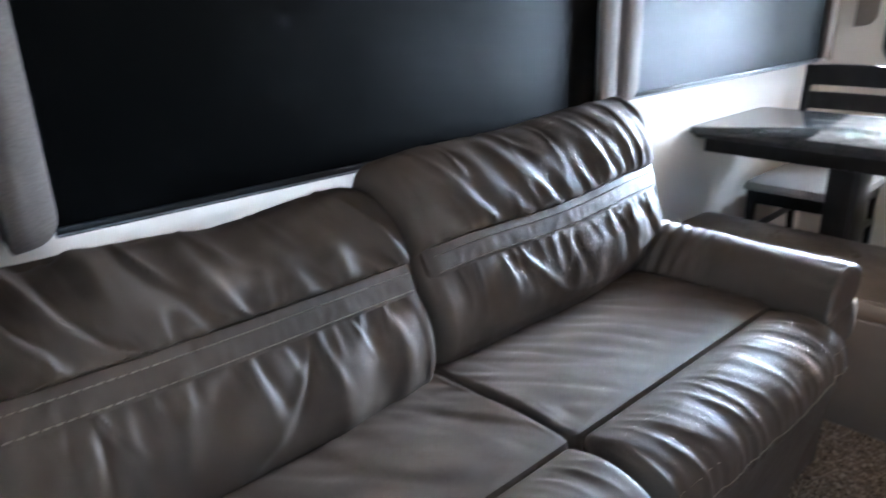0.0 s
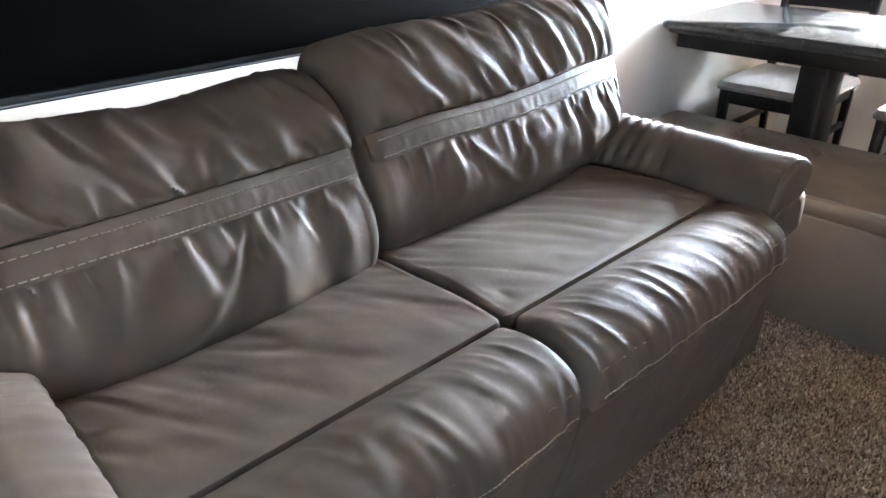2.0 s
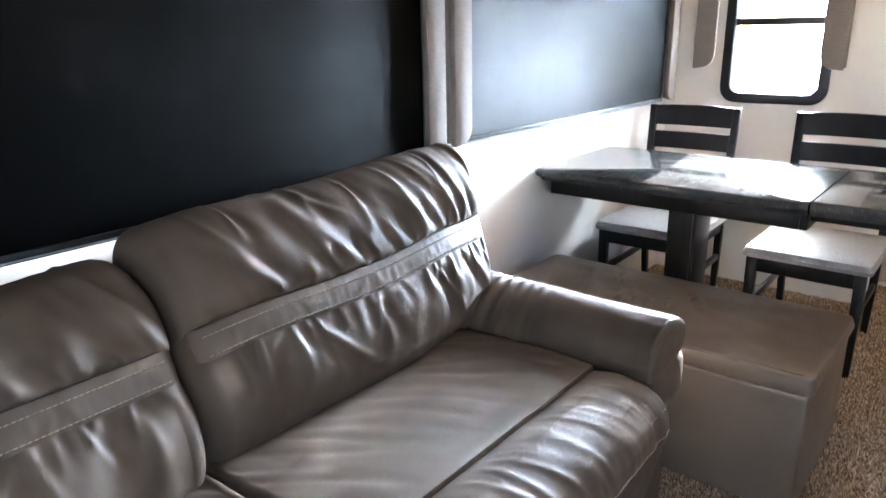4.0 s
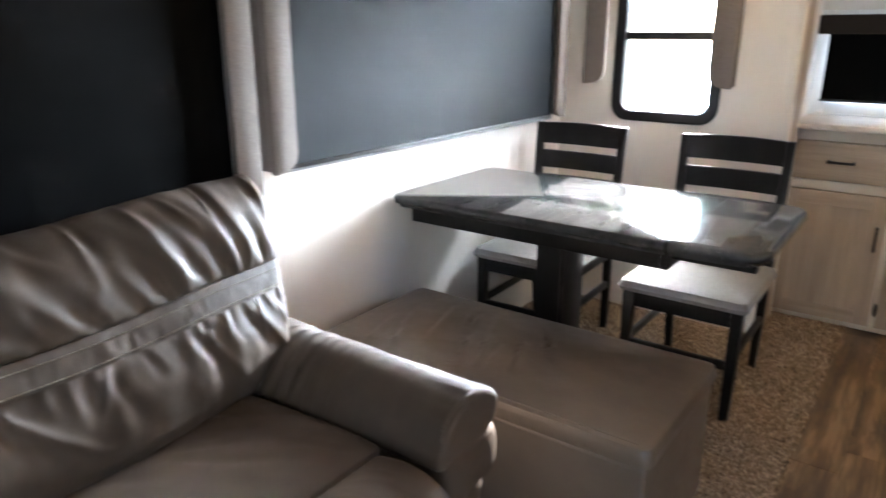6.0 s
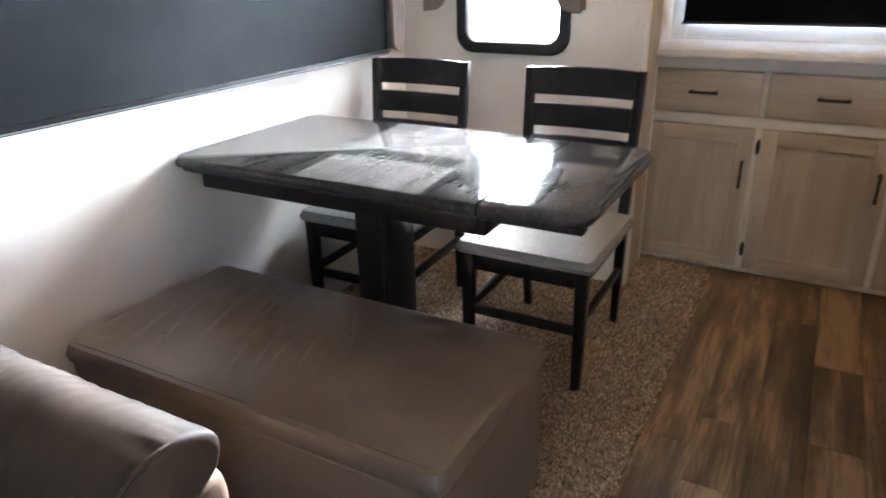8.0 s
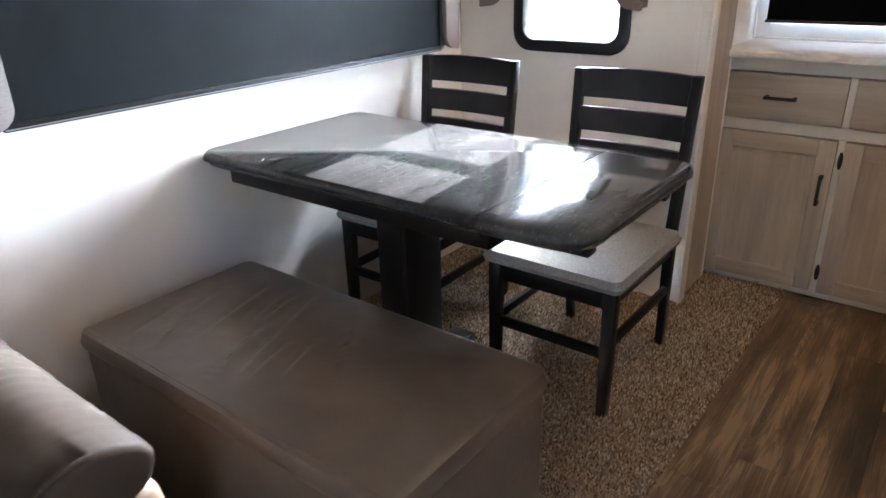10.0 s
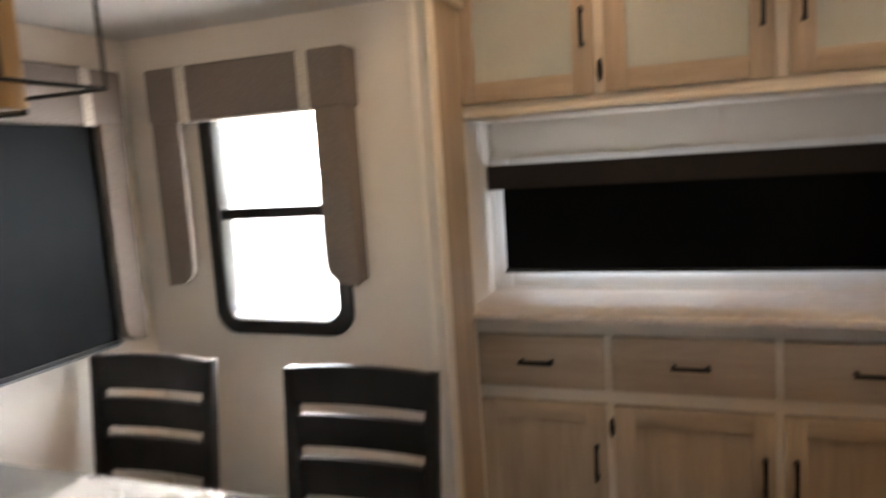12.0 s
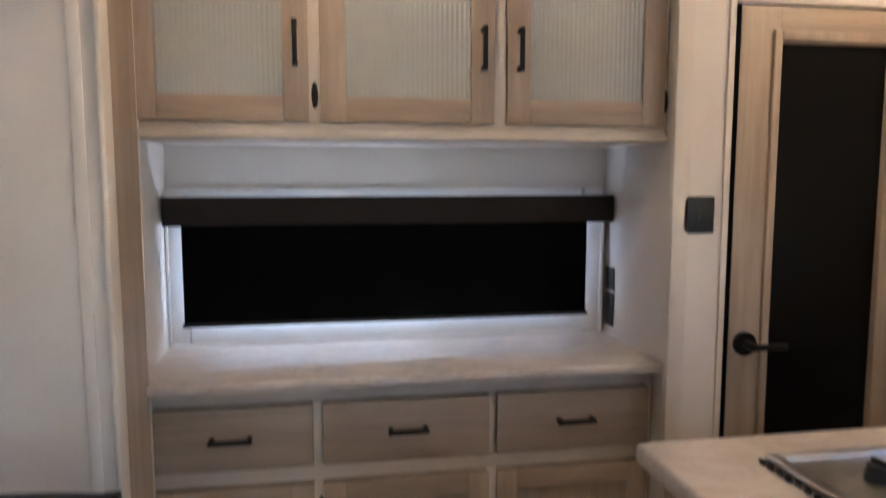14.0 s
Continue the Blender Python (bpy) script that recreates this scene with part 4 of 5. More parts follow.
def lambrequin(u0, u1, wall, axis, z_top, z_val, z_leg, depth, leg, label, sgn=-1):
    """Box valance with two legs whose inner bottom corners are rounded. wall: the plane it hangs on; it stands out by depth."""
    mid = (u0 + u1) / 2
    v = thing("box_valance", (mid, wall, z_leg) if axis == "y" else (wall, mid, z_leg), label, "valance", "fabric box valances")

    def slab(a, b, o0, o1, z0, z1):
        w0, w1 = sorted((wall + sgn * o0, wall + sgn * o1))
        return (a, b, w0, w1, z0, z1) if axis == "y" else (w0, w1, a, b, z0, z1)
    part("valance_box", boxes(slab(u0 - 0.012, u1 + 0.012, 0.002, depth, z_val, z_top), bev=0.012, seg=3), TAUPE, v)
    for s in (u0 + 0.105, u1 - 0.145):
        part("stripe_band", boxes(slab(s, s + 0.036, depth - 0.004, depth + 0.003, z_val - 0.002, z_top + 0.001), bev=0.002), STRIPE, v, "pale woven band")
    for side in (0, 1):
        a, b = (u0, u0 + leg) if side == 0 else (u1 - leg, u1)
        r = leg * 0.62
        pts = [(a, z_val + 0.004), (b, z_val + 0.004)]
        if side == 0:
            low = [(b, z_leg + r)] + [(b - r + r * math.cos(t), z_leg + r - r * math.sin(t)) for t in (0.3, 0.6, 0.9, 1.2, 1.45)] + [(a + 0.004, z_leg - 0.004), (a, z_leg)]
            pts = [(a, z_val + 0.004)] + [(b, z_val + 0.004)] + low
        else:
            low = [(b, z_leg), (b - 0.004, z_leg - 0.004)] + [(a + r - r * math.cos(t), z_leg + r - r * math.sin(t)) for t in (1.45, 1.2, 0.9, 0.6, 0.3)] + [(a, z_leg + r)]
            pts = [(a, z_val + 0.004), (b, z_val + 0.004)] + low
        d0, d1 = wall + sgn * (depth - 0.024), wall + sgn * (depth - 0.002)
        part("leg", prism(pts, axis, d0, d1, 0.003), TAUPE, v, "upholstered leg with rounded bottom corner")
        o = (a, a + 0.018) if side == 0 else (b - 0.018, b)
        part("leg_return", boxes(slab(o[0], o[1], 0.003, depth - 0.025, z_leg + 0.004, z_val), bev=0.004), TAUPE, v)
    return v


LAB = "taupe linen box valance with pale bands and rounded legs"
lambrequin(0.480, 2.240, WY, "y", 1.755, 1.592, 0.890, 0.088, 0.082, LAB)
lambrequin(2.285, 4.060, WY, "y", 1.755, 1.592, 0.940, 0.088, 0.086, LAB)
lambrequin(0.945, 1.612, EX, "x", 1.758, 1.592, 1.095, 0.075, 0.100, "taupe box valance over the small bright window")

# things at the sofa's far end
sh = thing("roller_shade", (SX, 1.45, 0.7), "lowered black shade on the end wall beside the sofa", "shade")
part("shade_cloth", boxes((SX + 0.044, SX + 0.0456, 1.22, 1.66, 0.745, 1.55)), SHADE, sh, smooth=False)
part("round_bar", rod(bmesh.new(), (SX + 0.046, 1.21, 0.740), (SX + 0.046, 1.66, 0.740), 0.009), BLACKPLASTIC, sh, "round black bottom bar")
tail = thing("curtain_tail", (SX, 1.66, 0.78), "short tan fabric panel on the end wall", "curtain")
part("panel", boxes((SX + 0.002, SX + 0.085, 1.675, 1.700, 0.790, 1.55), bev=0.006), TAUPE, tail)
bx = thing("wall_box", (SX, 1.72, 1.03), "black box mounted high in the sofa corner", "box")
part("box_body", boxes((SX + 0.002, SX + 0.155, 1.705, WY - 0.002, 1.03, 1.35), bev=0.006), BLACKPLASTIC, bx)

# ---- hutch: lower cabinets ----
LX, UX = 4.53, 4.492
UNIT_Y = [0.757, 0.309, -0.170, -0.646]


def bar_handle(parent, x, y, z, length, axis, name="handle"):
    """Flat black bar pull on two posts, standing out towards -x."""
    bm = bmesh.new()
    h = length / 2
    if axis == "y":
        box(bm, x - 0.034, x - 0.026, y - h, y + h, z - 0.006, z + 0.006, 0.002)
        for s in (-1, 1):
            box(bm, x - 0.028, x - 0.0005, y + s * (h - 0.008) - 0.006, y + s * (h - 0.008) + 0.006, z - 0.007, z + 0.007, 0.002)
    else:
        box(bm, x - 0.034, x - 0.026, y - 0.006, y + 0.006, z - h, z + h, 0.002)
        for s in (-1, 1):
            box(bm, x - 0.028, x - 0.0005, y - 0.007, y + 0.007, z + s * (h - 0.008) - 0.006, z + s * (h - 0.008) + 0.006, 0.002)
    return part(name, bm, BLACK, parent, "black bar handle")


def hinge(parent, x, y, z):
    bm = prism([(y + 0.0085 * math.cos(a * math.pi / 10), z + 0.033 * math.sin(a * math.pi / 10)) for a in range(20)], "x", x - 0.005, x - 0.0005, 0.001)
    rod(bm, (x - 0.006, y, z - 0.022), (x - 0.006, y, z + 0.022), 0.0040, 8)
    return part("hinge", bm, BLACK, parent, "black hinge")


def shaker_door(parent, x, y0, y1, z0, z1, stile, handle_side, panel=None, hinge_z=(), hinge_side=None, hz=None, hl=0.115):
    """Frame-and-panel door; its front face lies at x - 0.016."""
    ya, yb = min(y0, y1), max(y0, y1)
    f = x - 0.016
    if panel is None:
        d = part("door", boxes((x - 0.008, x - 0.003, ya + stile - 0.003, yb - stile + 0.003, z0 + stile - 0.003, z1 - stile + 0.003)), CABWOOD, parent, "drift-oak shaker door")
    else:
        d = panel(parent, ya + stile, yb - stile, z0 + stile, z1 - stile, x)
    for a, b_ in ((ya, ya + stile), (yb - stile, yb)):
        part("door_stile", boxes((f, x - 0.0006, a, b_, z0, z1), bev=0.002), CABWOOD, d)
    for a, b_ in ((z0, z0 + stile), (z1 - stile, z1)):
        part("door_rail", boxes((f + 0.0003, x - 0.0008, ya + stile + 0.0004, yb - stile - 0.0004, a, b_), bev=0.0015), CABWOOD_H, d)
    if panel is None:
        lines = boxes((f + 0.0062, x - 0.004, ya + stile, ya + stile + 0.004, z0 + stile, z1 - stile), (f + 0.0062, x - 0.004, yb - stile - 0.004, yb - stile, z0 + stile, z1 - stile),
                      (f + 0.0062, x - 0.004, ya + stile + 0.004, yb - stile - 0.004, z0 + stile, z0 + stile + 0.004), (f + 0.0062, x - 0.004, ya + stile + 0.004, yb - stile - 0.004, z1 - stile - 0.004, z1 - stile))
        part("panel_bead", lines, CABWOOD, d)
    if handle_side is not None:
        y = (ya if handle_side < 0 else yb) - handle_side * stile * 0.5
        bar_handle(d, f, y, hz if hz is not None else z1 - 0.19, hl, "z")
    for hzz in hinge_z:
        hinge(d, f, (ya - 0.006) if hinge_side < 0 else (yb + 0.006), hzz)
    return d


hutch = thing("sideboard_cabinet", (4.7, 0.05, 0), "drift-oak sideboard cabinet with three drawers, three doors and cream face frame", "cabinet")
cells = [(0.749, 0.325), (0.300, -0.160), (-0.182, -0.634)]
# carcass and face frame
part("carcass", boxes((LX + 0.018, HX - 0.002, HY0 + 0.003, HY1 - 0.003, 0.03, 0.906)), CABWOOD, hutch)
ff = [(LX, LX + 0.0176, HY0 + 0.002, HY1 - 0.002, 0.008, 0.046), (LX, LX + 0.0176, HY0 + 0.002, HY1 - 0.002, 0.636, 0.678), (LX, LX + 0.0176, HY0 + 0.002, HY1 - 0.002, 0.858, 0.908)]
part("face_rail", boxes(ff[0], bev=0.002), FRAME_CREAM, hutch, "cream base rail")
part("face_rail", boxes(ff[1], bev=0.002), FRAME_CREAM, hutch, "cream middle rail")
part("face_rail", boxes(ff[2], bev=0.002), FRAME_CREAM, hutch, "cream top rail")
for y in (HY1 - 0.010, 0.3125, -0.171, HY0 + 0.010):
    for z0, z1 in ((0.0465, 0.6355), (0.6785, 0.8575)):
        part("face_stile", boxes((LX, LX + 0.0176, y - 0.0125, y + 0.0125, z0, z1), bev=0.002), FRAME_CREAM, hutch, "cream stile")
for i, (ya, yb) in enumerate(cells):
    d = part("drawer_front", boxes((LX - 0.015, LX - 0.0006, yb, ya, 0.682, 0.853), bev=0.0025), CABWOOD_H, hutch, "flat drift-oak drawer front")
    bar_handle(d, LX - 0.015, (ya + yb) / 2, 0.770, 0.112, "y")
    if i < 2:
        shaker_door(hutch, LX, yb, ya, 0.036, 0.632, 0.060, -1, None, (0.565, 0.122) if i == 1 else (), 1, 0.45)
    else:
        shaker_door(hutch, LX, yb, ya, 0.036, 0.632, 0.060, 1, None, (), 1, 0.45)

# worktop
wt = part("worktop", boxes((4.455, HX - 0.001, HY0 + 0.001, HY1 - 0.001, 0.911, 0.937), bev=0.005, seg=3), COUNTER, None)
tagged(wt, "pale marbled laminate worktop on the sideboard", "worktop")

# ---- hutch: upper cabinets with reeded glass ----
upper = thing("wall_cabinet", (4.7, 0.05, 1.55), "drift-oak wall cabinet with three reeded-glass doors and cream frame", "cabinet")
part("cabinet_bottom", boxes((UX + 0.001, HX - 0.002, HY0 + 0.002, HY1 - 0.002, 1.552, 1.572), bev=0.002), FRAME_CREAM, upper, "cream underside")
part("cabinet_back", boxes((HX - 0.02, HX - 0.004, HY0 + 0.002, HY1 - 0.002, 1.574, ZM - 0.002)), WALL, upper)
for y in (HY1 - 0.012, HY0 + 0.012):
    part("cabinet_side", boxes((UX + 0.019, HX - 0.021, y - 0.009, y + 0.009, 1.574, ZM - 0.002)), WALL, upper)
for z in (1.78, 1.955):
    part("shelf", boxes((UX + 0.08, HX - 0.022, HY0 + 0.022, HY1 - 0.022, z, z + 0.016)), FRAME_CREAM, upper, "cream shelf behind the glass")
part("face_rail", boxes((UX, UX + 0.018, HY0 + 0.002, HY1 - 0.002, 1.573, 1.592), bev=0.002), FRAME_CREAM, upper, "cream bottom rail")
part("face_rail", boxes((UX, UX + 0.018, HY0 + 0.002, HY1 - 0.002, 2.170, ZM - 0.002), bev=0.002), FRAME_CREAM, upper, "cream top rail")
part("light_rail", boxes((UX - 0.018, UX - 0.0005, HY0 + 0.002, HY1 - 0.002, 1.552, 1.572), bev=0.004), FRAME_CREAM, upper, "cream moulding under the doors")
for y in (HY1 - 0.008, 0.304, -0.176, HY0 + 0.008):
    part("face_stile", boxes((UX, UX + 0.018, y - 0.016, y + 0.016, 1.5925, 2.1695), bev=0.002), FRAME_CREAM, upper, "cream stile")


def reeded(d, ya, yb, z0, z1, x):
    """A glass pane with vertical half-round reeds."""
    bm = bmesh.new()
    n = max(1, int((yb - ya) / 0.0125))
    k = 6
    front, back = [], []
    for i in range(n * k + 1):
        y = ya + (yb - ya) * i / (n * k)
        h = 0.0014 * abs(math.sin(math.pi * i / k))
        front.append((bm.verts.new((x - 0.008 - h, y, z0 - 0.003)), bm.verts.new((x - 0.008 - h, y, z1 + 0.003))))
    for i in (0, n * k):
        back.append((bm.verts.new((x - 0.005, front[i][0].co.y, z0 - 0.003)), bm.verts.new((x - 0.005, front[i][0].co.y, z1 + 0.003))))
    for a, b in zip(front, front[1:]):
        bm.faces.new((a[0], b[0], b[1], a[1]))
    bm.faces.new((back[0][0], back[0][1], back[1][1], back[1][0]))
    bm.faces.new([f[0] for f in front] + [back[1][0], back[0][0]])
    bm.faces.new([f[1] for f in front] + [back[1][1], back[0][1]])
    bm.faces.new((front[0][0], front[0][1], back[0][1], back[0][0]))
    bm.faces.new((front[-1][0], front[-1][1], back[1][1], back[1][0]))
    bmesh.ops.recalc_face_normals(bm, faces=bm.faces)
    return part("door", bm, REEDED, d, "drift-oak door with pale reeded glass pane", angle=75)


ucells = [(0.745, 0.318), (0.290, -0.158), (-0.192, -0.634)]
for i, (ya, yb) in enumerate(ucells):
    shaker_door(upper, UX, yb, ya, 1.594, 2.168, 0.063, 1 if i == 2 else -1, reeded, (), 1, 1.782, 0.112)
for z in (1.66, 2.11):
    hinge(upper, UX, 0.304, z)
    hinge(upper, UX - 0.004, HY0 + 0.010, z)

# ---- hutch window: frame, shade, valance ----
hw = thing("window_4", (HX, 0.05, 0.93), "wide low window with white frame behind a lowered black shade", "window", kind="structure")
part("window_frame", boxes((HX - 0.030, HX - 0.0005, HY0 + 0.022, HY0 + 0.085, 0.938, 1.42), (HX - 0.030, HX - 0.0005, HY1 - 0.063, HY1 - 0.002, 0.938, 1.42),
                           (HX - 0.030, HX - 0.0005, HY0 + 0.0855, HY1 - 0.0635, 0.938, 1.000), (HX - 0.012, HX - 0.0005, HY0 + 0.0855, HY1 - 0.0635, 1.36, 1.42), bev=0.005), WINTRIM, hw, "white moulded frame")
part("frame_bead", boxes((HX - 0.042, HX - 0.0305, HY0 + 0.022, HY0 + 0.030, 0.9375, 1.33), (HX - 0.042, HX - 0.0305, HY1 - 0.010, HY1 - 0.002, 0.9375, 1.33), (HX - 0.042, HX - 0.0305, HY0 + 0.031, HY1 - 0.011, 0.9375, 0.946), bev=0.002), WINTRIM, hw, "raised white bead")
p = part("pane", boxes((HX + 0.02, HX + 0.024, HWIN[0] - 0.01, HWIN[1] + 0.01, 0.975, 1.37)), TINTED, hw, smooth=False)
hs = thing("roller_shade", (HX - 0.06, 0.05, 1.01), "lowered black roller shade in the hutch niche", "shade")
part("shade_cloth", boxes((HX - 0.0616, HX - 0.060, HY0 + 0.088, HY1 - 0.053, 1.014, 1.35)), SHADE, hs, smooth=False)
part("shade_backing", boxes((HX - 0.057, HX - 0.055, HY0 + 0.088, HY1 - 0.053, 1.014, 1.35)), SHADE_BACK, hs, "white backing", smooth=False)
part("bottom_bar", boxes((HX - 0.066, HX - 0.053, HY0 + 0.080, HY1 - 0.047, 1.003, 1.015), bev=0.003), BLACKPLASTIC, hs)
hv = thing("box_valance", (HX - 0.06, 0.05, 1.31), "narrow dark brown fabric valance over the shade", "valance")
DARKFAB = fabric_mat("dark_brown_linen", (0.030, 0.024, 0.022), (90, 90, 900), 0.9, 0.25)
part("valance_front", boxes((HX - 0.095, HX - 0.080, HY0 + 0.008, HY1 - 0.006, 1.312, 1.398), bev=0.006, seg=3), DARKFAB, hv)
for ya in (HY0 + 0.009, HY1 - 0.023):
    part("valance_return", boxes((HX - 0.0795, HX - 0.031, ya, ya + 0.016, 1.314, 1.396), bev=0.003), DARKFAB, hv)

# outlets on the niche's side panel
for z0, z1 in ((1.085, 1.160), (0.965, 1.075)):
    ol = thing("wall_outlet", (4.83, HY0, z0), "black wall outlet on the niche side", "outlet", "outlets in the niche")
    part("plate", boxes((4.805, 4.868, HY0 + 0.0005, HY0 + 0.007, z0, z1), bev=0.003), BLACKPLASTIC, ol)
    part("socket", boxes((4.820, 4.853, HY0 + 0.0072, HY0 + 0.010, z0 + 0.02, z1 - 0.02), bev=0.002), BLACKPLASTIC, ol)

# ---- door wall ----
dr = thing("door_1", (DX, -1.085, 0), "drift-oak interior door with tall black glass panel and black lever", "door", kind="structure")
DF = DX - 0.004
part("door_stile", boxes((DF, DF + 0.035, -0.927, -0.811, 0.010, 1.908), bev=0.002), CABWOOD, dr)
part("door_stile", boxes((DF, DF + 0.035, -1.368, -1.262, 0.010, 1.908), bev=0.002), CABWOOD, dr)
part("door_rail", boxes((DF + 0.0004, DF + 0.035, -1.2615, -0.9275, 1.812, 1.908), bev=0.002), CABWOOD_H, dr)
part("door_rail", boxes((DF + 0.0004, DF + 0.035, -1.2615, -0.9275, 0.010, 0.20), bev=0.002), CABWOOD_H, dr)
part("panel_moulding", boxes((DF - 0.010, DF + 0.008, -0.9275, -0.905, 0.18, 1.845), (DF - 0.010, DF + 0.008, -1.285, -1.2615, 0.18, 1.845), (DF - 0.010, DF + 0.008, -1.2612, -0.9278, 1.818, 1.845), (DF - 0.010, DF + 0.008, -1.2612, -0.9278, 0.18, 0.205), bev=0.003), CABWOOD, dr, "raised oak moulding")
part("glass_panel", boxes((DF + 0.012, DF + 0.018, -1.262, -0.927, 0.19, 1.822)), BLACKGLASS, dr, "smooth black panel")
part("edge_seal", boxes((DX - 0.0028, DX + 0.03, -0.8105, -0.8000, 0.012, 1.911)), SEAL, dr, "black rubber edge seal")
bm = rod(bmesh.new(), (DF - 0.001, -0.857, 0.996), (DF - 0.012, -0.857, 0.996), 0.033, 24)
rod(bm, (DF - 0.012, -0.857, 0.996), (DF - 0.052, -0.857, 0.996), 0.012, 14)
lv = part("lever_set", bm, BLACK, dr, "round black rose")
part("lever", boxes((DF - 0.060, DF - 0.046, -0.955, -0.846, 0.987, 1.004), bev=0.006, seg=3), BLACK, lv, "black lever")
bm = boxes((DX - 0.008, DX - 0.0005, -0.794, -0.776, 0, 1.935), (DX - 0.008, DX - 0.0005, -1.396, -1.378, 0, 1.935), (DX - 0.008, DX - 0.0005, -1.3775, -0.7945, 1.917, 1.935), bev=0.002)
structure("door_casing", bm, TRIM, "thin cream casing round the door", "trim")
structure("crown_strip", boxes((DX - 0.010, DX - 0.0005, FY + 0.002, -0.702, 2.165, 2.190), bev=0.003), TRIM, "thin cream strip high on the wall", "trim")
sw = thing("wall_switch", (DX, -0.722, 1.30), "square black wall control panel", "switch")
part("plate", boxes((DX - 0.008, DX - 0.0005, -0.753, -0.662, 1.305, 1.403), bev=0.004), BLACKPLASTIC, sw)
part("dial_knob", rod(bmesh.new(), (DX - 0.0107, -0.708, 1.354), (DX - 0.018, -0.708, 1.354), 0.011, 18), BLACKPLASTIC, sw, "small round black knob")
part("dial", boxes((DX - 0.0105, DX - 0.0085, -0.736, -0.680, 1.325, 1.383), bev=0.0008), BLACKPLASTIC, sw)

# ---- kitchen island with cooktop ----
isl = thing("kitchen_island", (3.4, -0.9, 0), "kitchen island base in drift oak", "island")
part("island_body", boxes((2.96, 3.85, FY + 0.005, -0.335, 0.012, 0.908), bev=0.003), CABWOOD, isl)
IZ = 0.950
it = part("island_worktop", boxes((2.90, 3.893, FY + 0.003, -0.296, 0.909, IZ), bev=0.009, seg=3), COUNTER, None)
tagged(it, "pale marbled laminate worktop of the kitchen island", "worktop")
ck = thing("cooktop", (3.45, -0.85, IZ), "stainless steel gas cooktop with black burners and grates", "cooktop")
part("steel_tray", boxes((3.05, 3.765, -1.10, -0.475, IZ + 0.0005, IZ + 0.010), bev=0.003), STEEL, ck, "brushed steel tray")
part("tray_well", boxes((3.09, 3.735, -1.07, -0.505, IZ + 0.0105, IZ + 0.013)), STEEL, ck)
part("tray_rim", boxes((3.055, 3.760, -0.500, -0.4755, IZ + 0.0105, IZ + 0.020), (3.735, 3.760, -1.095, -0.5005, IZ + 0.0105, IZ + 0.020), (3.055, 3.7345, -1.095, -1.075, IZ + 0.0105, IZ + 0.020), (3.055, 3.080, -1.0745, -0.5005, IZ + 0.0105, IZ + 0.020), bev=0.003), STEEL, ck, "raised steel rim")
bm = bmesh.new()
for i in range(30):
    x = 3.07 + i * 0.0235
    box(bm, x, x + 0.013, -0.4752, -0.468, IZ + 0.0005, IZ + 0.010, 0.002)
part("beaded_edge", bm, BLACKPLASTIC, ck, "dark beaded edge")
for bx_, by_ in ((3.64, -0.60), (3.64, -0.72), (3.64, -0.84), (3.64, -0.96)):
    bm = rod(bmesh.new(), (bx_, by_, IZ + 0.0132), (bx_, by_, IZ + 0.040), 0.022, 20, 0.019)
    box(bm, bx_ - 0.018, bx_ + 0.018, by_ - 0.004, by_ + 0.004, IZ + 0.0395, IZ + 0.048, 0.002)
    part("knob", bm, BLACKPLASTIC, ck, "black control knob")
for bx_, by_ in ((3.40, -0.65), (3.40, -0.92), (3.18, -0.78)):
    bm = rod(bmesh.new(), (bx_, by_, IZ + 0.013), (bx_, by_, IZ + 0.026), 0.045, 24, 0.040)
    rod(bm, (bx_, by_, IZ + 0.0262), (bx_, by_, IZ + 0.034), 0.028, 20, 0.024)
    part("burner", bm, BLACK, ck, "black burner cap")

# ---- pendant over the table ----
pd = thing("pendant_lamp", (3.30, 1.13, 1.55), "black metal pendant lamp with wood sides and a warm glowing tube", "lamp")
cx, cy = 3.275, 1.13
bm = bmesh.new()
for z in (1.592, 1.80):
    for a, b in (((cx - 0.10, cy - 0.10), (cx + 0.10, cy - 0.10)), ((cx + 0.10, cy - 0.10), (cx + 0.10, cy + 0.10)), ((cx + 0.10, cy + 0.10), (cx - 0.10, cy + 0.10)), ((cx - 0.10, cy + 0.10), (cx - 0.10, cy - 0.10))):
        rod(bm, (*a, z), (*b, z), 0.004, 8)
for sx, sy in ((-1, -1), (1, -1), (1, 1), (-1, 1)):
    rod(bm, (cx + sx * 0.10, cy + sy * 0.10, 1.588), (cx + sx * 0.10, cy + sy * 0.10, 1.804), 0.004, 8)
part("cage", bm, BLACK, pd, "thin black wire cage")
part("wood_side", boxes((cx - 0.085, cx - 0.013, cy - 0.044, cy - 0.032, 1.556, 1.80), bev=0.002), AMBERWOOD, pd, "amber wood board")
part("metal_side", boxes((cx - 0.085, cx - 0.013, cy + 0.032, cy + 0.044, 1.556, 1.80), bev=0.002), BLACK, pd)
for s in (-0.080, -0.018):
    part("lower_bar", boxes((cx + s - 0.005, cx + s + 0.005, cy - 0.0435, cy + 0.0435, 1.545, 1.5555), bev=0.002), BLACK, pd)
part("tube", rod(bmesh.new(), (cx - 0.049, cy, 1.585), (cx - 0.049, cy, 1.77), 0.020, 18), BULB, pd, "warm glowing tube")
part("crossbar", boxes((cx - 0.10, cx + 0.10, cy - 0.006, cy + 0.006, 1.8045, 1.813), (cx - 0.006, cx + 0.006, cy - 0.10, cy + 0.10, 1.8135, 1.820)), BLACK, pd)
part("stem", rod(bmesh.new(), (cx, cy, 1.82), (cx, cy, ZS - 0.012), 0.006, 10), BLACK, pd)
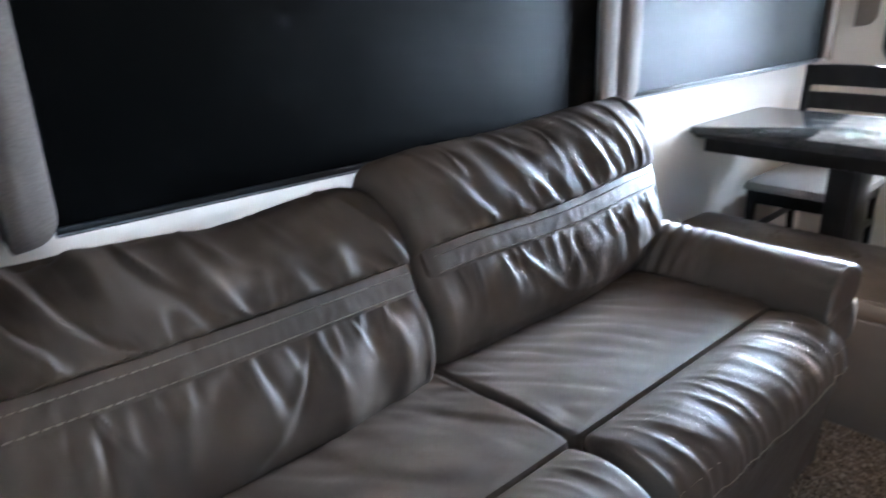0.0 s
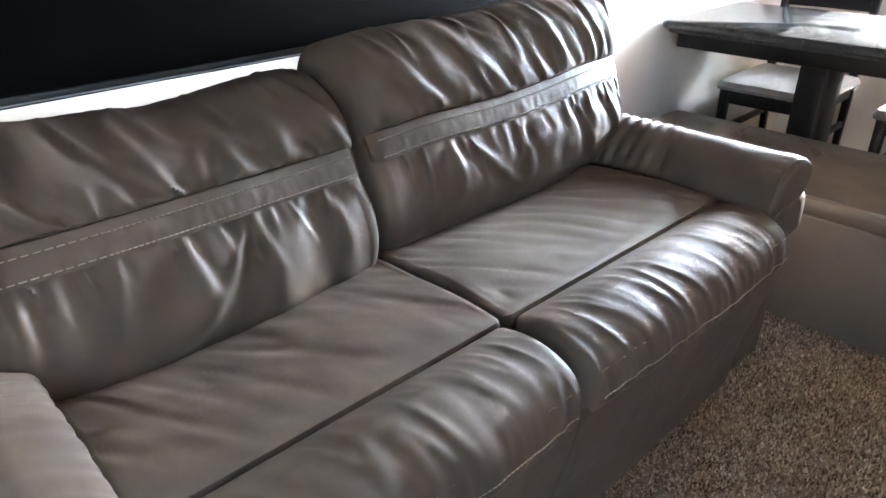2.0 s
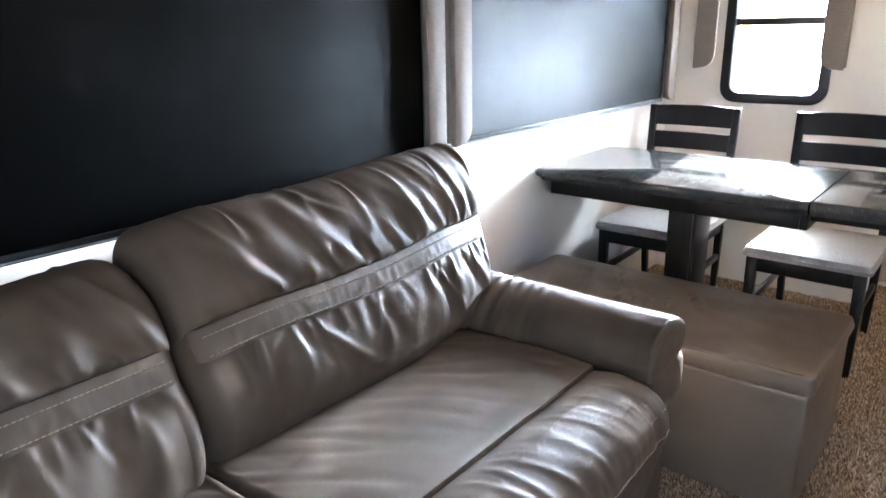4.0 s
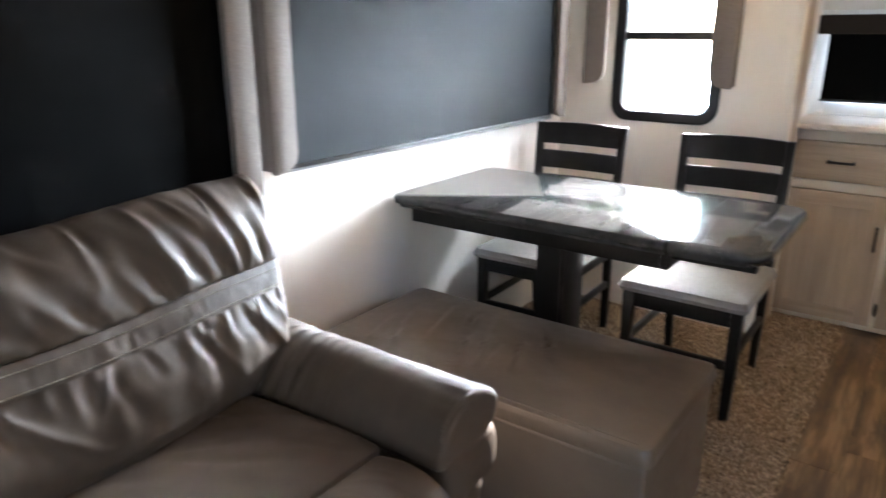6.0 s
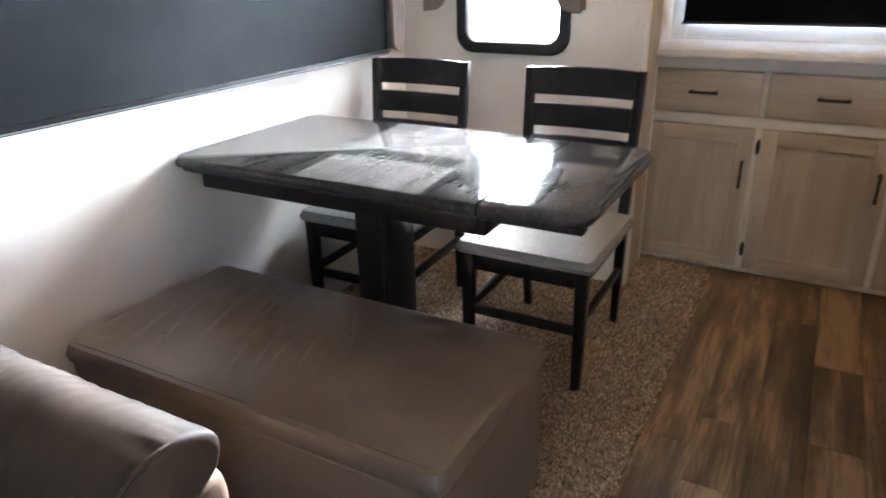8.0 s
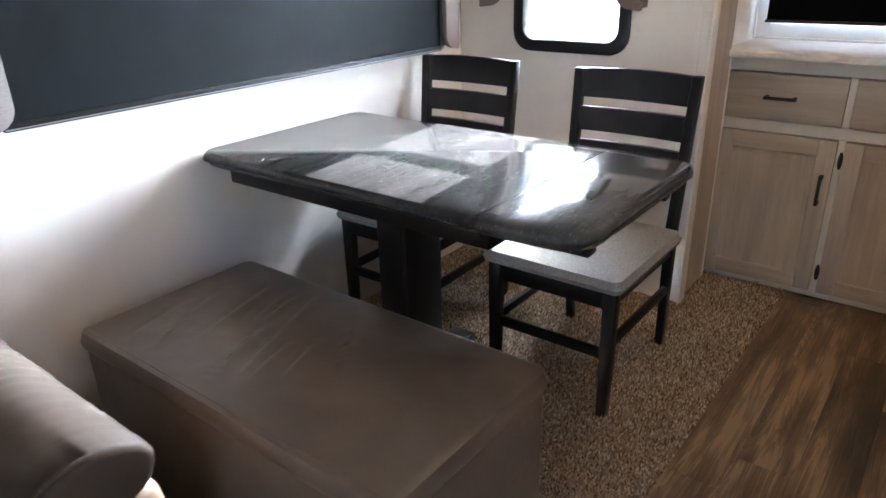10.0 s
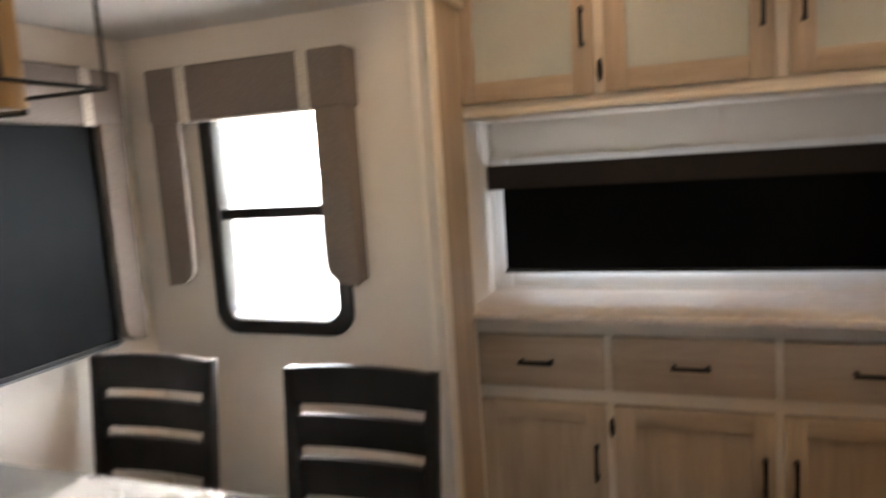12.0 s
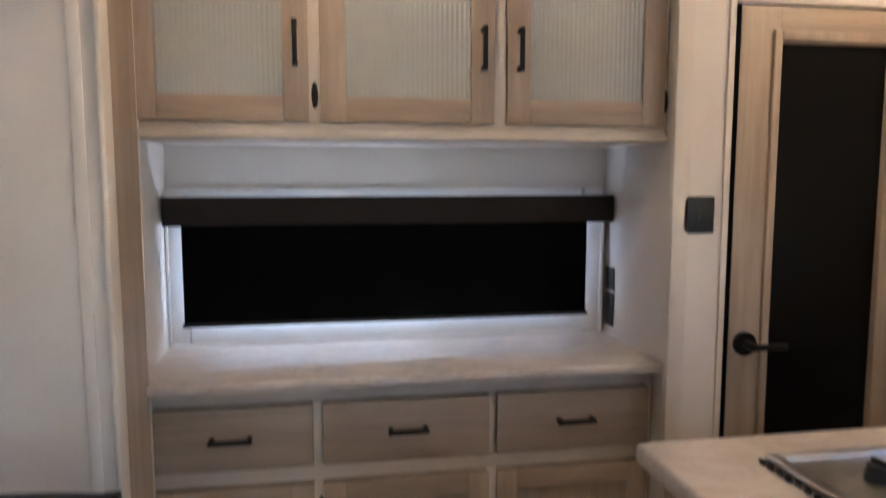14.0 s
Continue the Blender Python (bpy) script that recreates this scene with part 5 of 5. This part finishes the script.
part("canopy", rod(bmesh.new(), (cx, cy, ZS - 0.014), (cx, cy, ZS - 0.001), 0.055, 24), BLACK, pd)

# ceiling puck lights of the room
pk = thing("ceiling_puck_light", (4.12, -1.08, ZM), "small round warm ceiling light", "lamp", "ceiling puck lights")
part("ring", rod(bmesh.new(), (4.12, -1.08, ZM - 0.012), (4.12, -1.08, ZM - 0.001), 0.062, 28, 0.066), WINTRIM, pk)
part("lens", rod(bmesh.new(), (4.12, -1.08, ZM - 0.016), (4.12, -1.08, ZM - 0.0125), 0.050, 28), PUCK, pk, "glowing lens")
# The last of these is an unseen extra, added to brighten the cooktop.
for x, y in ((3.97, 0.30), (3.2, -0.45), (3.0, -1.25)):
    copy_thing(pk, pose(x, y, ZM))

# ---- floors ----
# plank floor, boards along the room
bed = structure("plank_floor", boxes((FX, 4.548, FY, 0.415, -0.011, -0.003)), PLANK_BED, "rustic brown plank floor of mixed tones", "floor")
rng = random.Random(7)
shared = {}
W = 0.143
row = 0
y = 0.412
while y > FY:
    x = FX + 0.002
    first = True
    while x < 4.545:
        L = rng.choice((0.31, 0.46, 0.62, 0.92, 1.22)) if not first else rng.choice((0.4, 0.7, 1.0))
        first = False
        x1 = min(x + L, 4.545)
        y0 = max(y - W, FY + 0.001)
        if x1 - x > 0.05 and y - y0 > 0.02:
            key = (round(x1 - x, 3), round(y - y0, 3))
            if key not in shared:
                bm = bmesh.new()
                box(bm, -(x1 - x) / 2 + 0.0007, (x1 - x) / 2 - 0.0007, -(y - y0) / 2 + 0.0007, (y - y0) / 2 - 0.0007, -0.003, 0.0, 0.0006, 1)
                me = bpy.data.meshes.new("plank")
                bm.to_mesh(me)
                bm.free()
                me.materials.append(PLANK)
                shared[key] = me
            pl = new("plank", shared[key])
            pl.location = ((x + x1) / 2, (y + y0) / 2, 0.0005)
            pl.parent = bed
        x = x1
    y -= W

# carpet: backing sheet and pile
structure("carpet", boxes((FX, HX - 0.01, 0.418, WY, -0.0115, 0.006)), CARPET, "speckled brown and beige carpet", "carpet")
gen = np.random.default_rng(3)
N = 105000
px = gen.uniform(1.0, 4.53, N)
py = gen.uniform(0.407, 1.74, N)
keep_ = ~((py > 0.90) & (px < 2.1)) & ~((px > 4.18) & (py > 0.74))
px, py = px[keep_], py[keep_]
n = len(px)
ang = gen.uniform(0, 6.28, n)
hgt = gen.uniform(0.006, 0.0135, n)
# shallow ridge where the slide floor ends
hgt = hgt + 0.006 * np.exp(-((py - 0.520) / 0.012) ** 2)
rad = gen.uniform(0.0028, 0.0052, n)
lean = gen.uniform(0, 0.006, n)
dirn = gen.uniform(0, 6.28, n)
vert = np.zeros((n, 4, 3))
for k in range(3):
    vert[:, k, 0] = px + rad * np.cos(ang + k * 2.094)
    vert[:, k, 1] = py + rad * np.sin(ang + k * 2.094)
    vert[:, k, 2] = 0.004
vert[:, 3, 0] = px + lean * np.cos(dirn)
vert[:, 3, 1] = py + lean * np.sin(dirn)
vert[:, 3, 2] = 0.006 + hgt
idx = np.arange(n)[:, None] * 4
tri = np.concatenate([idx + np.array([[0, 1, 3]]), idx + np.array([[1, 2, 3]]), idx + np.array([[2, 0, 3]])], 1).reshape(-1, 3)
me = bpy.data.meshes.new("carpet_pile")
me.vertices.add(n * 4)
me.vertices.foreach_set("co", vert.reshape(-1))
me.loops.add(len(tri) * 3)
me.loops.foreach_set("vertex_index", tri.reshape(-1).astype(np.int32))
me.polygons.add(len(tri))
me.polygons.foreach_set("loop_start", np.arange(0, len(tri) * 3, 3, dtype=np.int32))
me.polygons.foreach_set("loop_total", np.full(len(tri), 3, dtype=np.int32))
me.update(calc_edges=True)
me.validate()


def pile_mat():
    m, n_, l, b = mat("carpet_tufts", (0.24, 0.18, 0.13), 0.95, spec=0.1)
    geo = n_.new("ShaderNodeNewGeometry")
    col = ramp(n_, l, geo.outputs["Random Per Island"], [(0.0, (0.080, 0.056, 0.038)), (0.35, (0.21, 0.152, 0.104)), (0.7, (0.37, 0.285, 0.205)), (1.0, (0.58, 0.475, 0.365))])
    g = noise_tex(n_, l, coords(n_, l), 4.0, 4)
    mx = n_.new("ShaderNodeMixRGB")
    mx.blend_type = "MULTIPLY"
    mx.inputs[0].default_value = 0.5
    l.new(col, mx.inputs[1])
    l.new(ramp(n_, l, g, [(0.3, (0.65, 0.63, 0.6)), (0.7, (1, 1, 1))]), mx.inputs[2])
    l.new(mx.outputs[0], b.inputs["Base Color"])
    return m


me.materials.append(pile_mat())
tagged(new("carpet_pile", me), "short twisted beige and brown carpet pile", "carpet", kind="stuff")
